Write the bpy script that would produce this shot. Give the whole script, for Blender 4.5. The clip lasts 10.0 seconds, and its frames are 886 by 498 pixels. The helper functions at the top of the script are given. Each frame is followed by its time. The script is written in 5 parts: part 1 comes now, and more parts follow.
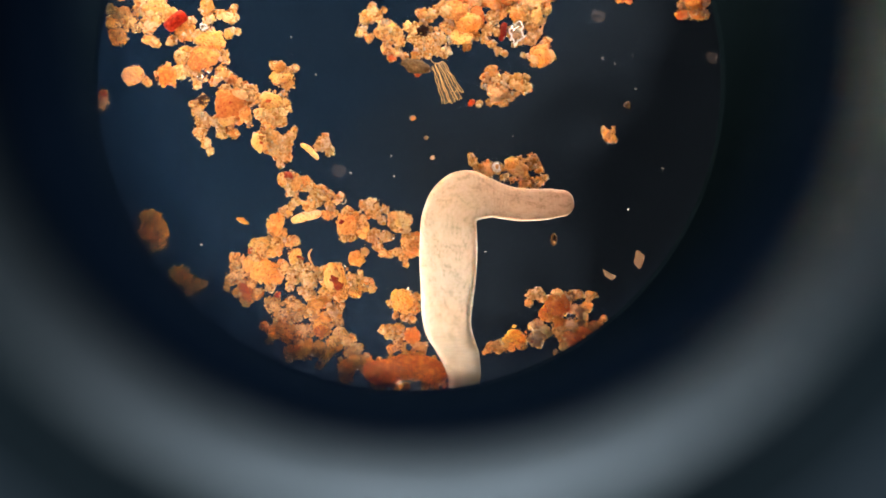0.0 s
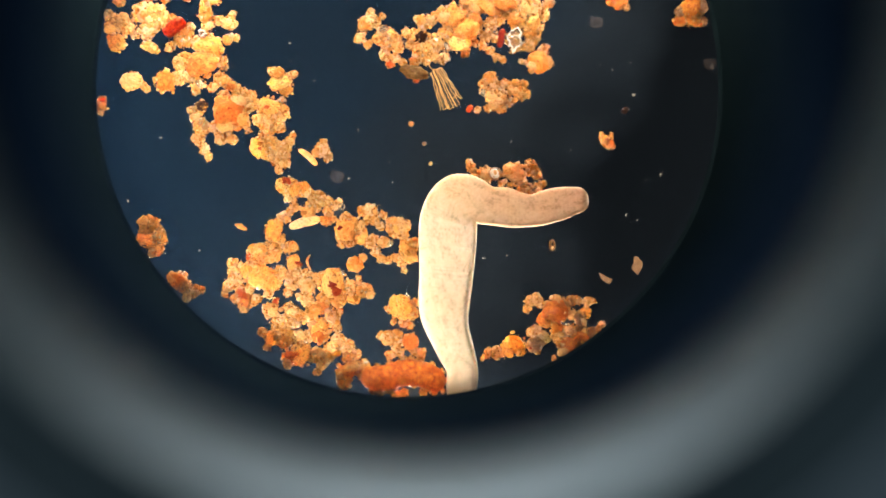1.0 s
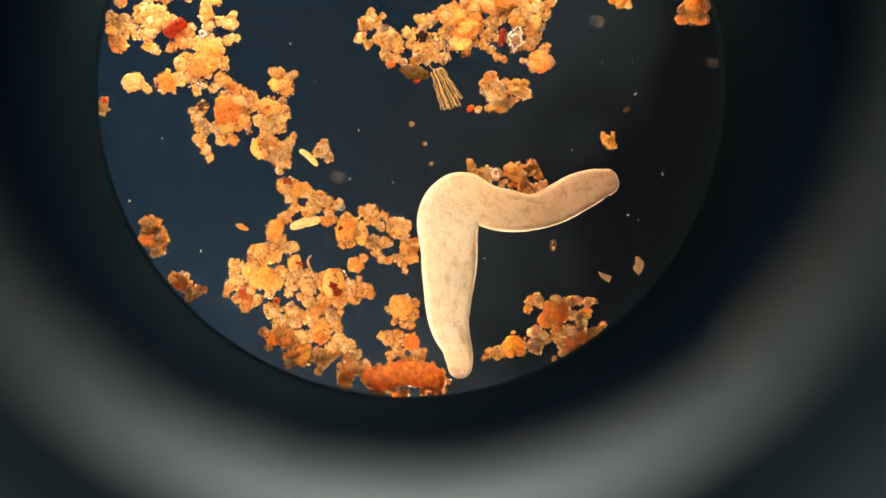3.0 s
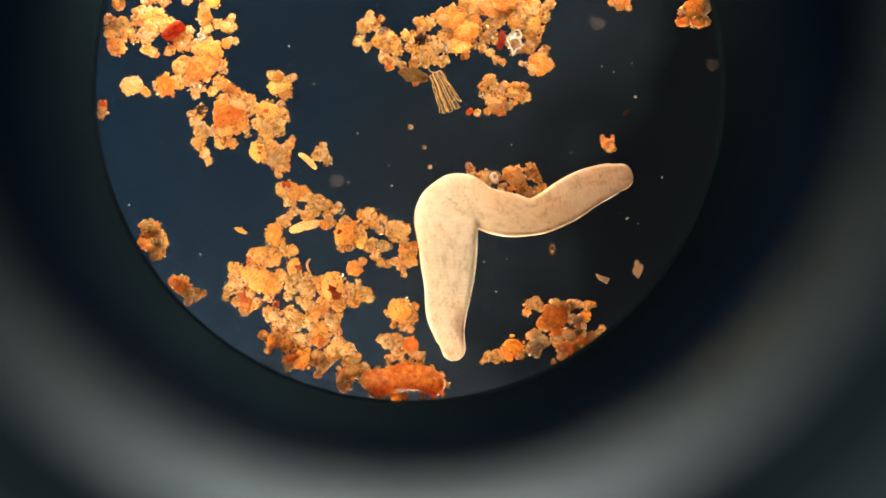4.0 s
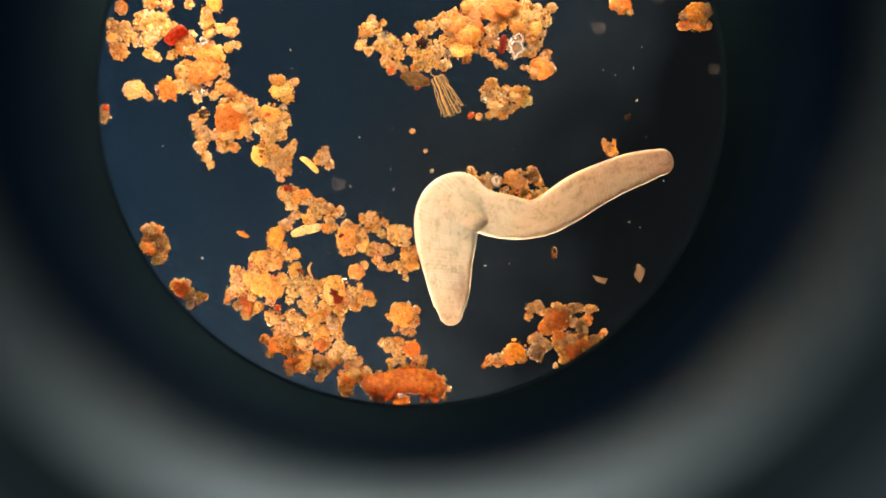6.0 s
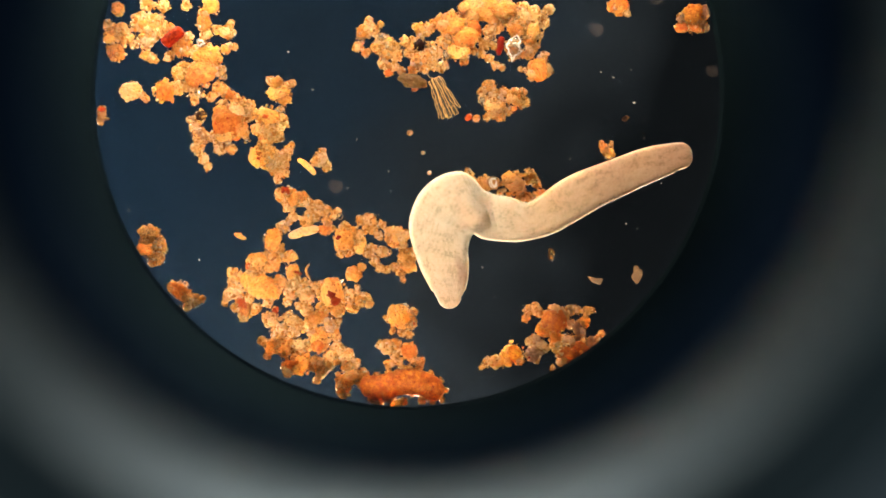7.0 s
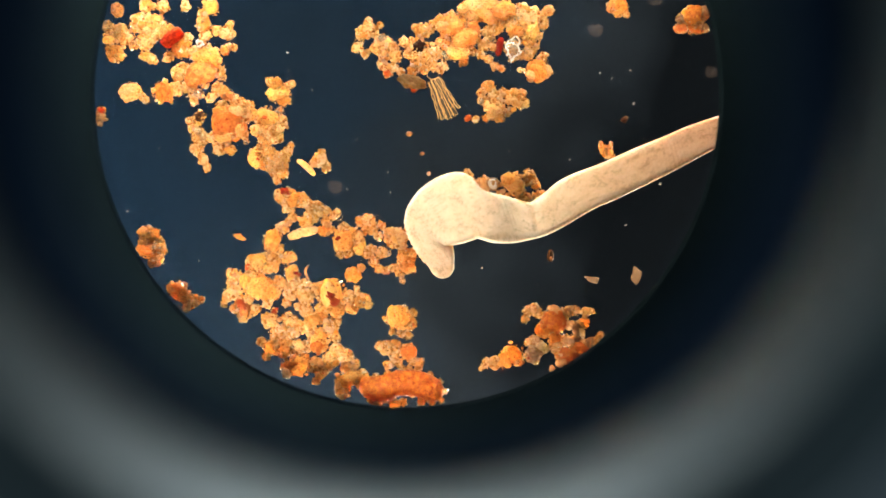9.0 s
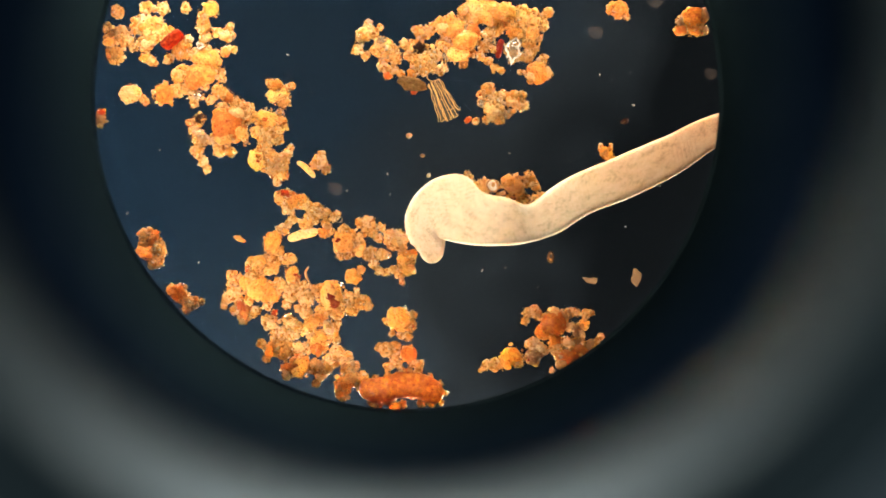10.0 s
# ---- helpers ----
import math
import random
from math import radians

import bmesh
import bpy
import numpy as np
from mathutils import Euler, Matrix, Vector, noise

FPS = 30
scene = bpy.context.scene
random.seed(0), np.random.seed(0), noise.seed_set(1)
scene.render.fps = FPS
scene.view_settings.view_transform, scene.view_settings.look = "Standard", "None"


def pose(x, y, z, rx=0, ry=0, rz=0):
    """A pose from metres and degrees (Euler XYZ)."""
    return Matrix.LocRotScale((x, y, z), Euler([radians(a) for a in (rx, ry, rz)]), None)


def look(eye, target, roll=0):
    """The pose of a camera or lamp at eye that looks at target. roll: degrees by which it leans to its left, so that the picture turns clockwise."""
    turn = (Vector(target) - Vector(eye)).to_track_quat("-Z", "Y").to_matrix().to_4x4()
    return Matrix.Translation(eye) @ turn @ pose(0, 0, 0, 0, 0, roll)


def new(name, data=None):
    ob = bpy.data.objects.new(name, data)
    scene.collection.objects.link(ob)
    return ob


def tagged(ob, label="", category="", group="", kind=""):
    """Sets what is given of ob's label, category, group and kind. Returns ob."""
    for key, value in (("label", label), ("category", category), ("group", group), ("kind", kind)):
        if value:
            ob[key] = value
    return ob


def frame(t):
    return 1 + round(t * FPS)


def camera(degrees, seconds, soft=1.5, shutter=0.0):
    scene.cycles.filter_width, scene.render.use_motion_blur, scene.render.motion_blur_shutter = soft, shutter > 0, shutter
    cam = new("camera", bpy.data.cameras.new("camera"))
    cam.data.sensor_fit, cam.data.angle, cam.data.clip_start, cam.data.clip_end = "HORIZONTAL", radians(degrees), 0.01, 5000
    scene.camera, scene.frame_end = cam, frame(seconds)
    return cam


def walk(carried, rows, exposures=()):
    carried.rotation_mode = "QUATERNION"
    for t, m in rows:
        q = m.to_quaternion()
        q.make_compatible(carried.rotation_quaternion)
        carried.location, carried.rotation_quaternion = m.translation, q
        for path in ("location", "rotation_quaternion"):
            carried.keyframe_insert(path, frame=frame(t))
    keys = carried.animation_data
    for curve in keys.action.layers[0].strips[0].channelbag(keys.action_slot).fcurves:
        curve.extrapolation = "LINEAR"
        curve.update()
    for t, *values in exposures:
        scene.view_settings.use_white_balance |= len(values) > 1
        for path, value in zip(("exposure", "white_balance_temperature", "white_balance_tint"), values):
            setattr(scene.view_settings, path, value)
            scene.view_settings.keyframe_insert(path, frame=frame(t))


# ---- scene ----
# A dark-field microscope view: a slide with detritus and a gliding ciliate, seen down an eyepiece.
# The magnified image is laid out at the standard 250 mm viewing distance, lengths below in millimetres.
MM = 0.001
EYE = 271.6                      # height of the lens over the slide
AXIS = (-11.8, 56.0)             # axis of the field stop and the tube

# ---- camera ----
cam = camera(60.0, 10.0, soft=1.6)
cam.data.dof.use_dof = True
cam.data.dof.focus_distance = 0.268
cam.data.dof.aperture_fstop = 1.05


def stand(dx, dy, rx, ry):
    return pose(dx * MM, dy * MM, EYE * MM, rx, ry, 0)


WALK = [
    (0, stand(-4.91, -7.02, 0.578, -0.958)),
    (0.2, stand(-7.15, -10.21, 1.271, -1.450)),
    (0.4, stand(-10.43, -14.89, 2.278, -2.161)),
    (0.5, stand(-10.13, -14.47, 2.198, -2.109)),
    (0.6, stand(-10.87, -15.53, 2.499, -2.280)),
    (0.8, stand(-7.00, -10.00, 1.487, -1.495)),
    (1, stand(-5.06, -7.23, 1.058, -1.117)),
    (1.3, stand(-1.04, -1.49, -0.101, -0.321)),
    (1.5, stand(-1.27, -1.81, 0.002, -0.403)),
    (1.7, stand(-1.49, -2.13, 0.017, -0.399)),
    (2, stand(-1.05, -3.48, 0.226, -0.229)),
    (2.5, stand(-1.72, -5.74, 0.671, -0.330)),
    (4, stand(0.26, 0.85, -0.373, -0.027)),
    (4.5, stand(0.00, 0.00, 0.000, 0.000)),
    (5, stand(0.00, 0.00, 0.081, 0.113)),
    (5.5, stand(0.00, 0.00, 0.065, 0.113)),
    (7, stand(0.64, 2.13, -0.222, -0.010)),
    (7.5, stand(0.64, 2.13, -0.222, 0.022)),
    (8, stand(0.64, 2.13, -0.279, 0.030)),
    (8.5, stand(0.64, 2.13, -0.255, -0.018)),
    (9, stand(0.64, 2.13, -0.158, -0.058)),
    (9.5, stand(0.64, 2.13, -0.102, -0.066)),
    (10, stand(0.64, 2.13, -0.021, -0.058)),
]
walk(cam, WALK, exposures=[(0.0, 0.1, 5350, 14), (0.3, 0.62, 5600, 14), (0.6, 0.74, 5650, 14), (0.9, 0.44, 5500, 10), (1.2, 0.24, 6100, 10), (1.5, -0.08, 6950, 10), (1.8, -0.06, 6900, 10), (2.0, 0.10, 6450, 10),
                           (2.5, 0.10, 6350, 10), (4.5, 0.08, 6050, 9), (7.0, 0.08, 5900, 9), (7.7, 0.31, 5500, 8), (8.5, 0.33, 5600, 8), (10.0, 0.25, 5900, 8)])


# ---- light ----
world = bpy.data.worlds.new("room")
world.use_nodes = True
scene.world = world
world.node_tree.nodes["Background"].inputs[0].default_value = (0.72, 0.9, 0.96, 1)
world.node_tree.nodes["Background"].inputs[1].default_value = 0.068

# added area lamp, out of view, that brightens the lower side of the lip
lip_light = bpy.data.lights.new("added_lip_light", "AREA")
lip_light.shape, lip_light.size, lip_light.size_y = "RECTANGLE", 0.35, 0.3
lip_light.energy, lip_light.color = 3.2, (0.92, 0.99, 0.98)
lamp = new("added_lip_light", lip_light)
lamp.matrix_world = look((-0.04, 1.2, 0.33), (0, 0, 0.13))


# ---- materials ----
class Nodes:
    """A short way to build a node material."""

    def __init__(self, name):
        self.mat = bpy.data.materials.new(name)
        self.mat.use_nodes = True
        self.tree = self.mat.node_tree
        self.tree.nodes.clear()
        self.out = self.add("ShaderNodeOutputMaterial")

    def add(self, kind, **values):
        node = self.tree.nodes.new(kind)
        for key, value in values.items():
            node.inputs[key.replace("_", " ")].default_value = value
        return node

    def link(self, a, b):
        self.tree.links.new(a, b)

    def noise(self, vector, scale, detail=4.0, rough=0.6):
        node = self.add("ShaderNodeTexNoise", Scale=scale, Detail=detail, Roughness=rough)
        if vector:
            self.link(vector, node.inputs["Vector"])
        return node.outputs["Fac"]

    def ramp(self, fac, *stops):
        node = self.add("ShaderNodeValToRGB")
        while len(node.color_ramp.elements) < len(stops):
            node.color_ramp.elements.new(0.5)
        for e, (p, c) in zip(node.color_ramp.elements, stops):
            e.position, e.color = p, (*c, 1)
        self.link(fac, node.inputs[0])
        return node.outputs[0]

    def mix(self, fac, a, b):
        node = self.add("ShaderNodeMixShader")
        if isinstance(fac, float):
            node.inputs[0].default_value = fac
        else:
            self.link(fac, node.inputs[0])
        self.link(a, node.inputs[1])
        self.link(b, node.inputs[2])
        return node.outputs[0]

    def bump(self, height, strength, distance):
        node = self.add("ShaderNodeBump", Strength=strength, Distance=distance)
        self.link(height, node.inputs["Height"])
        return node.outputs[0]

    def done(self, shader):
        self.link(shader, self.out.inputs[0])
        return self.mat


def grain_material(name, dark, middle, light, spots, translucency=0.6, grit=10.0, clear=0.34):
    """Translucent organic grain: mottled colour, darker inclusions, wet gloss."""
    n = Nodes(name)
    where = n.add("ShaderNodeTexCoord").outputs["Object"]
    info = n.add("ShaderNodeObjectInfo")
    shift = n.add("ShaderNodeVectorMath")
    shift.operation = "ADD"
    n.link(where, shift.inputs[0])
    n.link(info.outputs["Random"], shift.inputs[1])
    place = shift.outputs[0]
    tone = n.noise(place, 2.2, 5.0, 0.65)
    own = n.add("ShaderNodeMath")
    own.operation = "MULTIPLY_ADD"
    n.link(info.outputs["Random"], own.inputs[0])
    own.inputs[1].default_value = 0.46
    n.link(tone, own.inputs[2])
    shade = n.add("ShaderNodeMath")
    shade.operation = "SUBTRACT"
    n.link(own.outputs[0], shade.inputs[0])
    shade.inputs[1].default_value = 0.23
    colour = n.ramp(shade.outputs[0], (0.30, dark), (0.5, middle), (0.72, light))
    fleck = n.ramp(n.noise(place, 3.4, 2.0, 0.5), (0.0, (0, 0, 0)), (0.66, (0, 0, 0)), (0.72, (1, 1, 1)))
    blend = n.add("ShaderNodeMix")
    blend.data_type = "RGBA"
    n.link(fleck, blend.inputs["Factor"])
    n.link(colour, blend.inputs[6])
    blend.inputs[7].default_value = (*spots, 1)
    tint = blend.outputs[2]
    # fine rust-red inclusions
    pepper = n.ramp(n.noise(place, 5.0, 3.0, 0.55), (0.0, (0, 0, 0)), (0.58, (0, 0, 0)), (0.66, (0.85, 0.85, 0.85)))
    inner = n.add("ShaderNodeMix")
    inner.data_type = "RGBA"
    n.link(pepper, inner.inputs["Factor"])
    n.link(tint, inner.inputs[6])
    inner.inputs[7].default_value = (spots[0] * 0.8, spots[1] * 0.55, spots[2] * 0.5, 1)
    tint = inner.outputs[2]
    cells = n.add("ShaderNodeTexVoronoi", Scale=grit)
    n.link(place, cells.inputs["Vector"])
    relief = n.add("ShaderNodeMath")
    relief.operation = "ADD"
    n.link(cells.outputs["Distance"], relief.inputs[0])
    n.link(n.noise(place, 7.0, 4.0, 0.7), relief.inputs[1])
    bump = n.bump(relief.outputs[0], 0.4, 0.0006)
    vary = n.add("ShaderNodeHueSaturation")
    spread = n.add("ShaderNodeMapRange")
    n.link(cells.outputs["Color"], spread.inputs["Value"])
    spread.inputs["To Min"].default_value, spread.inputs["To Max"].default_value = 0.86, 1.1
    n.link(spread.outputs[0], vary.inputs["Value"])
    n.link(tint, vary.inputs["Color"])
    tint = vary.outputs[0]
    body = n.add("ShaderNodeBsdfPrincipled", Roughness=0.28, IOR=1.3)
    body.inputs["Subsurface Weight"].default_value = 0.75
    body.inputs["Subsurface Radius"].default_value = (1.0, 0.7, 0.35)
    body.inputs["Subsurface Scale"].default_value = 0.0014
    n.link(tint, body.inputs["Base Color"])
    n.link(bump, body.inputs["Normal"])
    glow = n.add("ShaderNodeBsdfTranslucent")
    n.link(tint, glow.inputs["Color"])
    n.link(bump, glow.inputs["Normal"])
    glass = n.add("ShaderNodeBsdfGlass", Roughness=0.14, IOR=1.3)
    n.link(tint, glass.inputs["Color"])
    n.link(bump, glass.inputs["Normal"])
    return n.done(n.mix(clear, n.mix(translucency, body.outputs[0], glow.outputs[0]), glass.outputs[0]))


PALE = grain_material("pale_detritus", (0.6, 0.34, 0.12), (0.82, 0.5, 0.21), (0.91, 0.63, 0.34), (0.62, 0.26, 0.055), clear=0.16)
GOLD = grain_material("golden_detritus", (0.617, 0.278, 0.0474), (0.868, 0.46, 0.13), (0.92, 0.63, 0.28), (0.627, 0.172, 0.0292), clear=0.12)
ORANGE = grain_material("orange_detritus", (0.64, 0.24, 0.045), (0.9, 0.45, 0.095), (0.94, 0.61, 0.19), (0.502, 0.0919, 0.024), clear=0.06)
RED = grain_material("red_brown_detritus", (0.3, 0.025, 0.008), (0.55, 0.08, 0.015), (0.75, 0.2, 0.035), (0.25, 0.02, 0.006))
DARK = grain_material("dark_brown_detritus", (0.05, 0.02, 0.012), (0.14, 0.06, 0.03), (0.35, 0.18, 0.08), (0.03, 0.01, 0.01))
BROWN = grain_material("orange_brown_detritus", (0.481, 0.144, 0.026), (0.722, 0.289, 0.0343), (0.904, 0.551, 0.0802), (0.351, 0.0787, 0.026), 0.4, 5.0, 0.1)
HUSK = grain_material("brown_plant_fibre", (0.22, 0.12, 0.04), (0.4, 0.24, 0.09), (0.7, 0.5, 0.24), (0.2, 0.08, 0.02), 0.5, 4.0, 0.6)
GREY = grain_material("grey_silt", (0.5, 0.28, 0.11), (0.75, 0.46, 0.23), (0.87, 0.62, 0.38), (0.56, 0.23, 0.07), clear=0.2)
SILT = grain_material("brown_grey_silt", (0.3, 0.17, 0.09), (0.5, 0.3, 0.16), (0.68, 0.47, 0.28), (0.35, 0.12, 0.045), clear=0.15)


def crumb_material():
    """Fine loose crumbs, each of its own tone from orange-brown to glassy cream."""
    n = Nodes("fine_crumbs")
    island = n.add("ShaderNodeNewGeometry").outputs["Random Per Island"]
    colour = n.ramp(island, (0.0, (0.5, 0.17, 0.02)), (0.3, (0.8, 0.38, 0.07)), (0.7, (0.9, 0.52, 0.16)), (0.9, (0.93, 0.62, 0.25)),
                    (1.0, (0.96, 0.8, 0.52)))
    body = n.add("ShaderNodeBsdfPrincipled", Roughness=0.2, IOR=1.35)
    n.link(colour, body.inputs["Base Color"])
    glow = n.add("ShaderNodeBsdfGlass", Roughness=0.12, IOR=1.4)
    n.link(colour, glow.inputs["Color"])
    return n.done(n.mix(0.5, body.outputs[0], glow.outputs[0]))


CRUMBS = crumb_material()


def crystal_material():
    n = Nodes("clear_crystal")
    glass = n.add("ShaderNodeBsdfGlass", Roughness=0.04, IOR=1.5)
    glass.inputs["Color"].default_value = (1.0, 0.93, 0.8, 1)
    milk = n.add("ShaderNodeBsdfTranslucent")
    milk.inputs["Color"].default_value = (0.9, 0.82, 0.68, 1)
    return n.done(n.mix(0.22, glass.outputs[0], milk.outputs[0]))


CLEAR = crystal_material()


def film_material(name, colour, seen, gloss):
    """Thin translucent matter, seen through by the rest."""
    n = Nodes(name)
    where = n.add("ShaderNodeTexCoord").outputs["Object"]
    tint = n.ramp(n.noise(where, 900.0, 4.0, 0.65), (0.3, tuple(c * 0.7 for c in colour)), (0.7, colour))
    body = n.add("ShaderNodeBsdfPrincipled", Roughness=gloss, IOR=1.45)
    n.link(tint, body.inputs["Base Color"])
    glow = n.add("ShaderNodeBsdfTranslucent")
    n.link(tint, glow.inputs["Color"])
    clear = n.add("ShaderNodeBsdfTransparent")
    return n.done(n.mix(seen, clear.outputs[0], n.mix(0.5, body.outputs[0], glow.outputs[0])))


WALL = film_material("cell_wall", (0.76, 0.45, 0.15), 0.55, 0.2)
CELL = film_material("plant_cell", (0.42, 0.22, 0.065), 0.1, 0.4)
DUST = film_material("pale_dust", (0.26, 0.225, 0.2), 0.5, 0.4)
TAN = film_material("tan_flake", (0.2, 0.11, 0.055), 0.55, 0.85)
WHITE = film_material("white_crystal_edge", (0.95, 0.9, 0.8), 0.95, 0.1)


def ghost_material():
    n = Nodes("faint_clear_film")
    clear = n.add("ShaderNodeBsdfTransparent")
    milk = n.add("ShaderNodeBsdfDiffuse")
    milk.inputs["Color"].default_value = (0.55, 0.4, 0.32, 1)
    fac = n.ramp(n.noise(n.add("ShaderNodeTexCoord").outputs["Object"], 300.0, 2.0), (0.3, (0.012,) * 3), (0.7, (0.03,) * 3))
    return n.done(n.mix(fac, clear.outputs[0], milk.outputs[0]))


GHOST = ghost_material()


def body_material():
    """Cream, finely granular living body; the texture runs on from piece to piece by the rest position."""
    n = Nodes("ciliate_body")
    rest = n.add("ShaderNodeAttribute")
    rest.attribute_name = "rest"
    place = rest.outputs["Vector"]
    stretch = n.add("ShaderNodeMapping")
    stretch.inputs["Scale"].default_value = (0.6, 1.0, 1.0)
    n.link(place, stretch.inputs["Vector"])
    fine = n.noise(stretch.outputs[0], 1500.0, 5.0, 0.7)
    broad = n.noise(stretch.outputs[0], 420.0, 3.0, 0.6)
    mixed = n.add("ShaderNodeMath")
    mixed.operation = "ADD"
    n.link(fine, mixed.inputs[0])
    n.link(broad, mixed.inputs[1])
    colour = n.ramp(mixed.outputs[0], (0.395, (0.58, 0.405, 0.24)), (0.47, (0.8, 0.57, 0.36)), (0.6, (0.88, 0.66, 0.45)))
    half = n.add("ShaderNodeMath")
    half.operation = "MULTIPLY"
    half.inputs[1].default_value = 0.5
    n.link(mixed.outputs[0], half.inputs[0])
    ramp = colour.node
    n.link(half.outputs[0], ramp.inputs[0])
    split = n.add("ShaderNodeSeparateXYZ")
    n.link(place, split.inputs[0])
    along = n.ramp(split.outputs[0], (0.0, (0.88, 0.8, 0.78)), (0.025, (0.97, 0.97, 0.97)), (0.064, (1, 1, 1)), (0.082, (0.93, 0.83, 0.74)),
                   (0.1, (0.82, 0.68, 0.58)), (0.134, (0.67, 0.51, 0.45)))
    tone = n.add("ShaderNodeMix")
    tone.data_type = "RGBA"
    tone.blend_type = "MULTIPLY"
    tone.inputs["Factor"].default_value = 1.0
    n.link(colour, tone.inputs[6])
    n.link(along, tone.inputs[7])
    # a darker vacuole beside the tail
    spot = n.add("ShaderNodeMapping")
    spot.vector_type = "POINT"
    spot.inputs["Location"].default_value = (-1.8, 1.75, 0.0)
    spot.inputs["Scale"].default_value = (120.0, 416.0, 0.0)
    n.link(place, spot.inputs["Vector"])
    far = n.add("ShaderNodeVectorMath")
    far.operation = "LENGTH"
    n.link(spot.outputs[0], far.inputs[0])
    stain = n.ramp(far.outputs["Value"], (0.0, (0.64, 0.55, 0.54)), (0.55, (0.76, 0.68, 0.67)), (1.0, (1, 1, 1)))
    patch = n.add("ShaderNodeMix")
    patch.data_type = "RGBA"
    patch.blend_type = "MULTIPLY"
    patch.inputs["Factor"].default_value = 1.0
    n.link(tone.outputs[2], patch.inputs[6])
    n.link(stain, patch.inputs[7])
    tone = patch
    bump = n.bump(fine, 0.15, 0.0006)
    skin = n.add("ShaderNodeBsdfPrincipled", Roughness=0.6, IOR=1.2)
    skin.inputs["Subsurface Weight"].default_value = 0.8
    skin.inputs["Subsurface Radius"].default_value = (1.0, 0.8, 0.6)
    skin.inputs["Subsurface Scale"].default_value = 0.0011
    n.link(tone.outputs[2], skin.inputs["Base Color"])
    n.link(bump, skin.inputs["Normal"])
    return n.done(skin.outputs[0])


BODY = body_material()


def coated_metal(name, base, variation, rough, metallic=0.0, gloss=0.03):
    n = Nodes(name)
    where = n.add("ShaderNodeTexCoord").outputs["Object"]
    colour = n.ramp(n.noise(where, 60.0, 5.0), (0.3, base), (0.7, variation))
    metal = n.add("ShaderNodeBsdfPrincipled", Roughness=rough, Metallic=metallic)
    metal.inputs["Specular IOR Level"].default_value = gloss
    n.link(colour, metal.inputs["Base Color"])
    n.link(n.bump(n.noise(where, 900.0, 3.0), 0.15, 0.0003), metal.inputs["Normal"])
    return n.done(metal.outputs[0])


BLACK = coated_metal("black_anodised_metal", (0.001, 0.0015, 0.0025), (0.002, 0.0025, 0.004), 0.9)
NAVY = coated_metal("blue_black_coating", (0.0026, 0.0046, 0.0052), (0.0032, 0.0056, 0.0062), 1.0, 0.0, 0.0)
LIP = coated_metal("worn_grey_metal", (0.32, 0.335, 0.315), (0.385, 0.395, 0.37), 0.4, 1.0)
RIM = coated_metal("dark_grey_plastic", (0.12, 0.15, 0.152), (0.155, 0.188, 0.19), 0.7)
EDGE = coated_metal("grey_rubber", (0.17, 0.2, 0.21), (0.22, 0.25, 0.26), 0.8)
# colour of the added plate that imitates the exit pupil's shadow
VEIL = coated_metal("pupil_shade_blue", (0.036, 0.06, 0.105), (0.044, 0.07, 0.122), 1.0, 0.0, 0.0)
BENCH = coated_metal("white_laminate", (0.75, 0.75, 0.74), (0.8, 0.8, 0.79), 0.5)


def slide_material():
    """Clean glass with the background's bluish glow painted in, fading right and downward."""
    n = Nodes("slide_glass_with_haze")
    clear = n.add("ShaderNodeBsdfTransparent")
    haze = n.add("ShaderNodeBsdfTranslucent")
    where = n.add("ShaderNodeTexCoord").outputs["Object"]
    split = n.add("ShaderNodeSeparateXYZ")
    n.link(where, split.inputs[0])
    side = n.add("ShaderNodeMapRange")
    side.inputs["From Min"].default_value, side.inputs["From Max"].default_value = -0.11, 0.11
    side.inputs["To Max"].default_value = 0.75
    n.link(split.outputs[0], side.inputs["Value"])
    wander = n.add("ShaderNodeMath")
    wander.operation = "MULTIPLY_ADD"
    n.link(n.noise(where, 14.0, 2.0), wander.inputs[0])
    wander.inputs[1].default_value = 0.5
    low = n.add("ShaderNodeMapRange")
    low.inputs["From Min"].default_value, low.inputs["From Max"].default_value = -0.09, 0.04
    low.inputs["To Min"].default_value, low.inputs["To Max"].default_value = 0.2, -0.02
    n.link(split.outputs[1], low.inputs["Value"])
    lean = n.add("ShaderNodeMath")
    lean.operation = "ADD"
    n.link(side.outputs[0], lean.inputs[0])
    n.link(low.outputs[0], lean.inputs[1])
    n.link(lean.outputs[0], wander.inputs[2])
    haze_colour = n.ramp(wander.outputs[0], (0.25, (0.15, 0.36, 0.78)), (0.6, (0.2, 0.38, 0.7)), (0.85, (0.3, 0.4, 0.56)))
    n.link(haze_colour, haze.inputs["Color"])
    # share of painted haze: the uneven background light put into the glass
    haze_amount = n.ramp(wander.outputs[0], (0.25, (0.0072,) * 3), (0.6, (0.0096,) * 3), (0.8, (0.0085,) * 3), (1.0, (0.0014,) * 3))
    return n.done(n.mix(haze_amount, clear.outputs[0], haze.outputs[0]))


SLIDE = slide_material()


def lamp_material(name, colour, strength):
    n = Nodes(name)
    e = n.add("ShaderNodeEmission", Strength=strength)
    e.inputs["Color"].default_value = (*colour, 1)
    return n.done(e.outputs[0])


CONDENSER = lamp_material("condenser_light", (1.0, 0.84, 0.6), 80.0)
# glow of the arcs added above the slide
HALO = lamp_material("added_top_light", (1.0, 0.87, 0.67), 80.0)


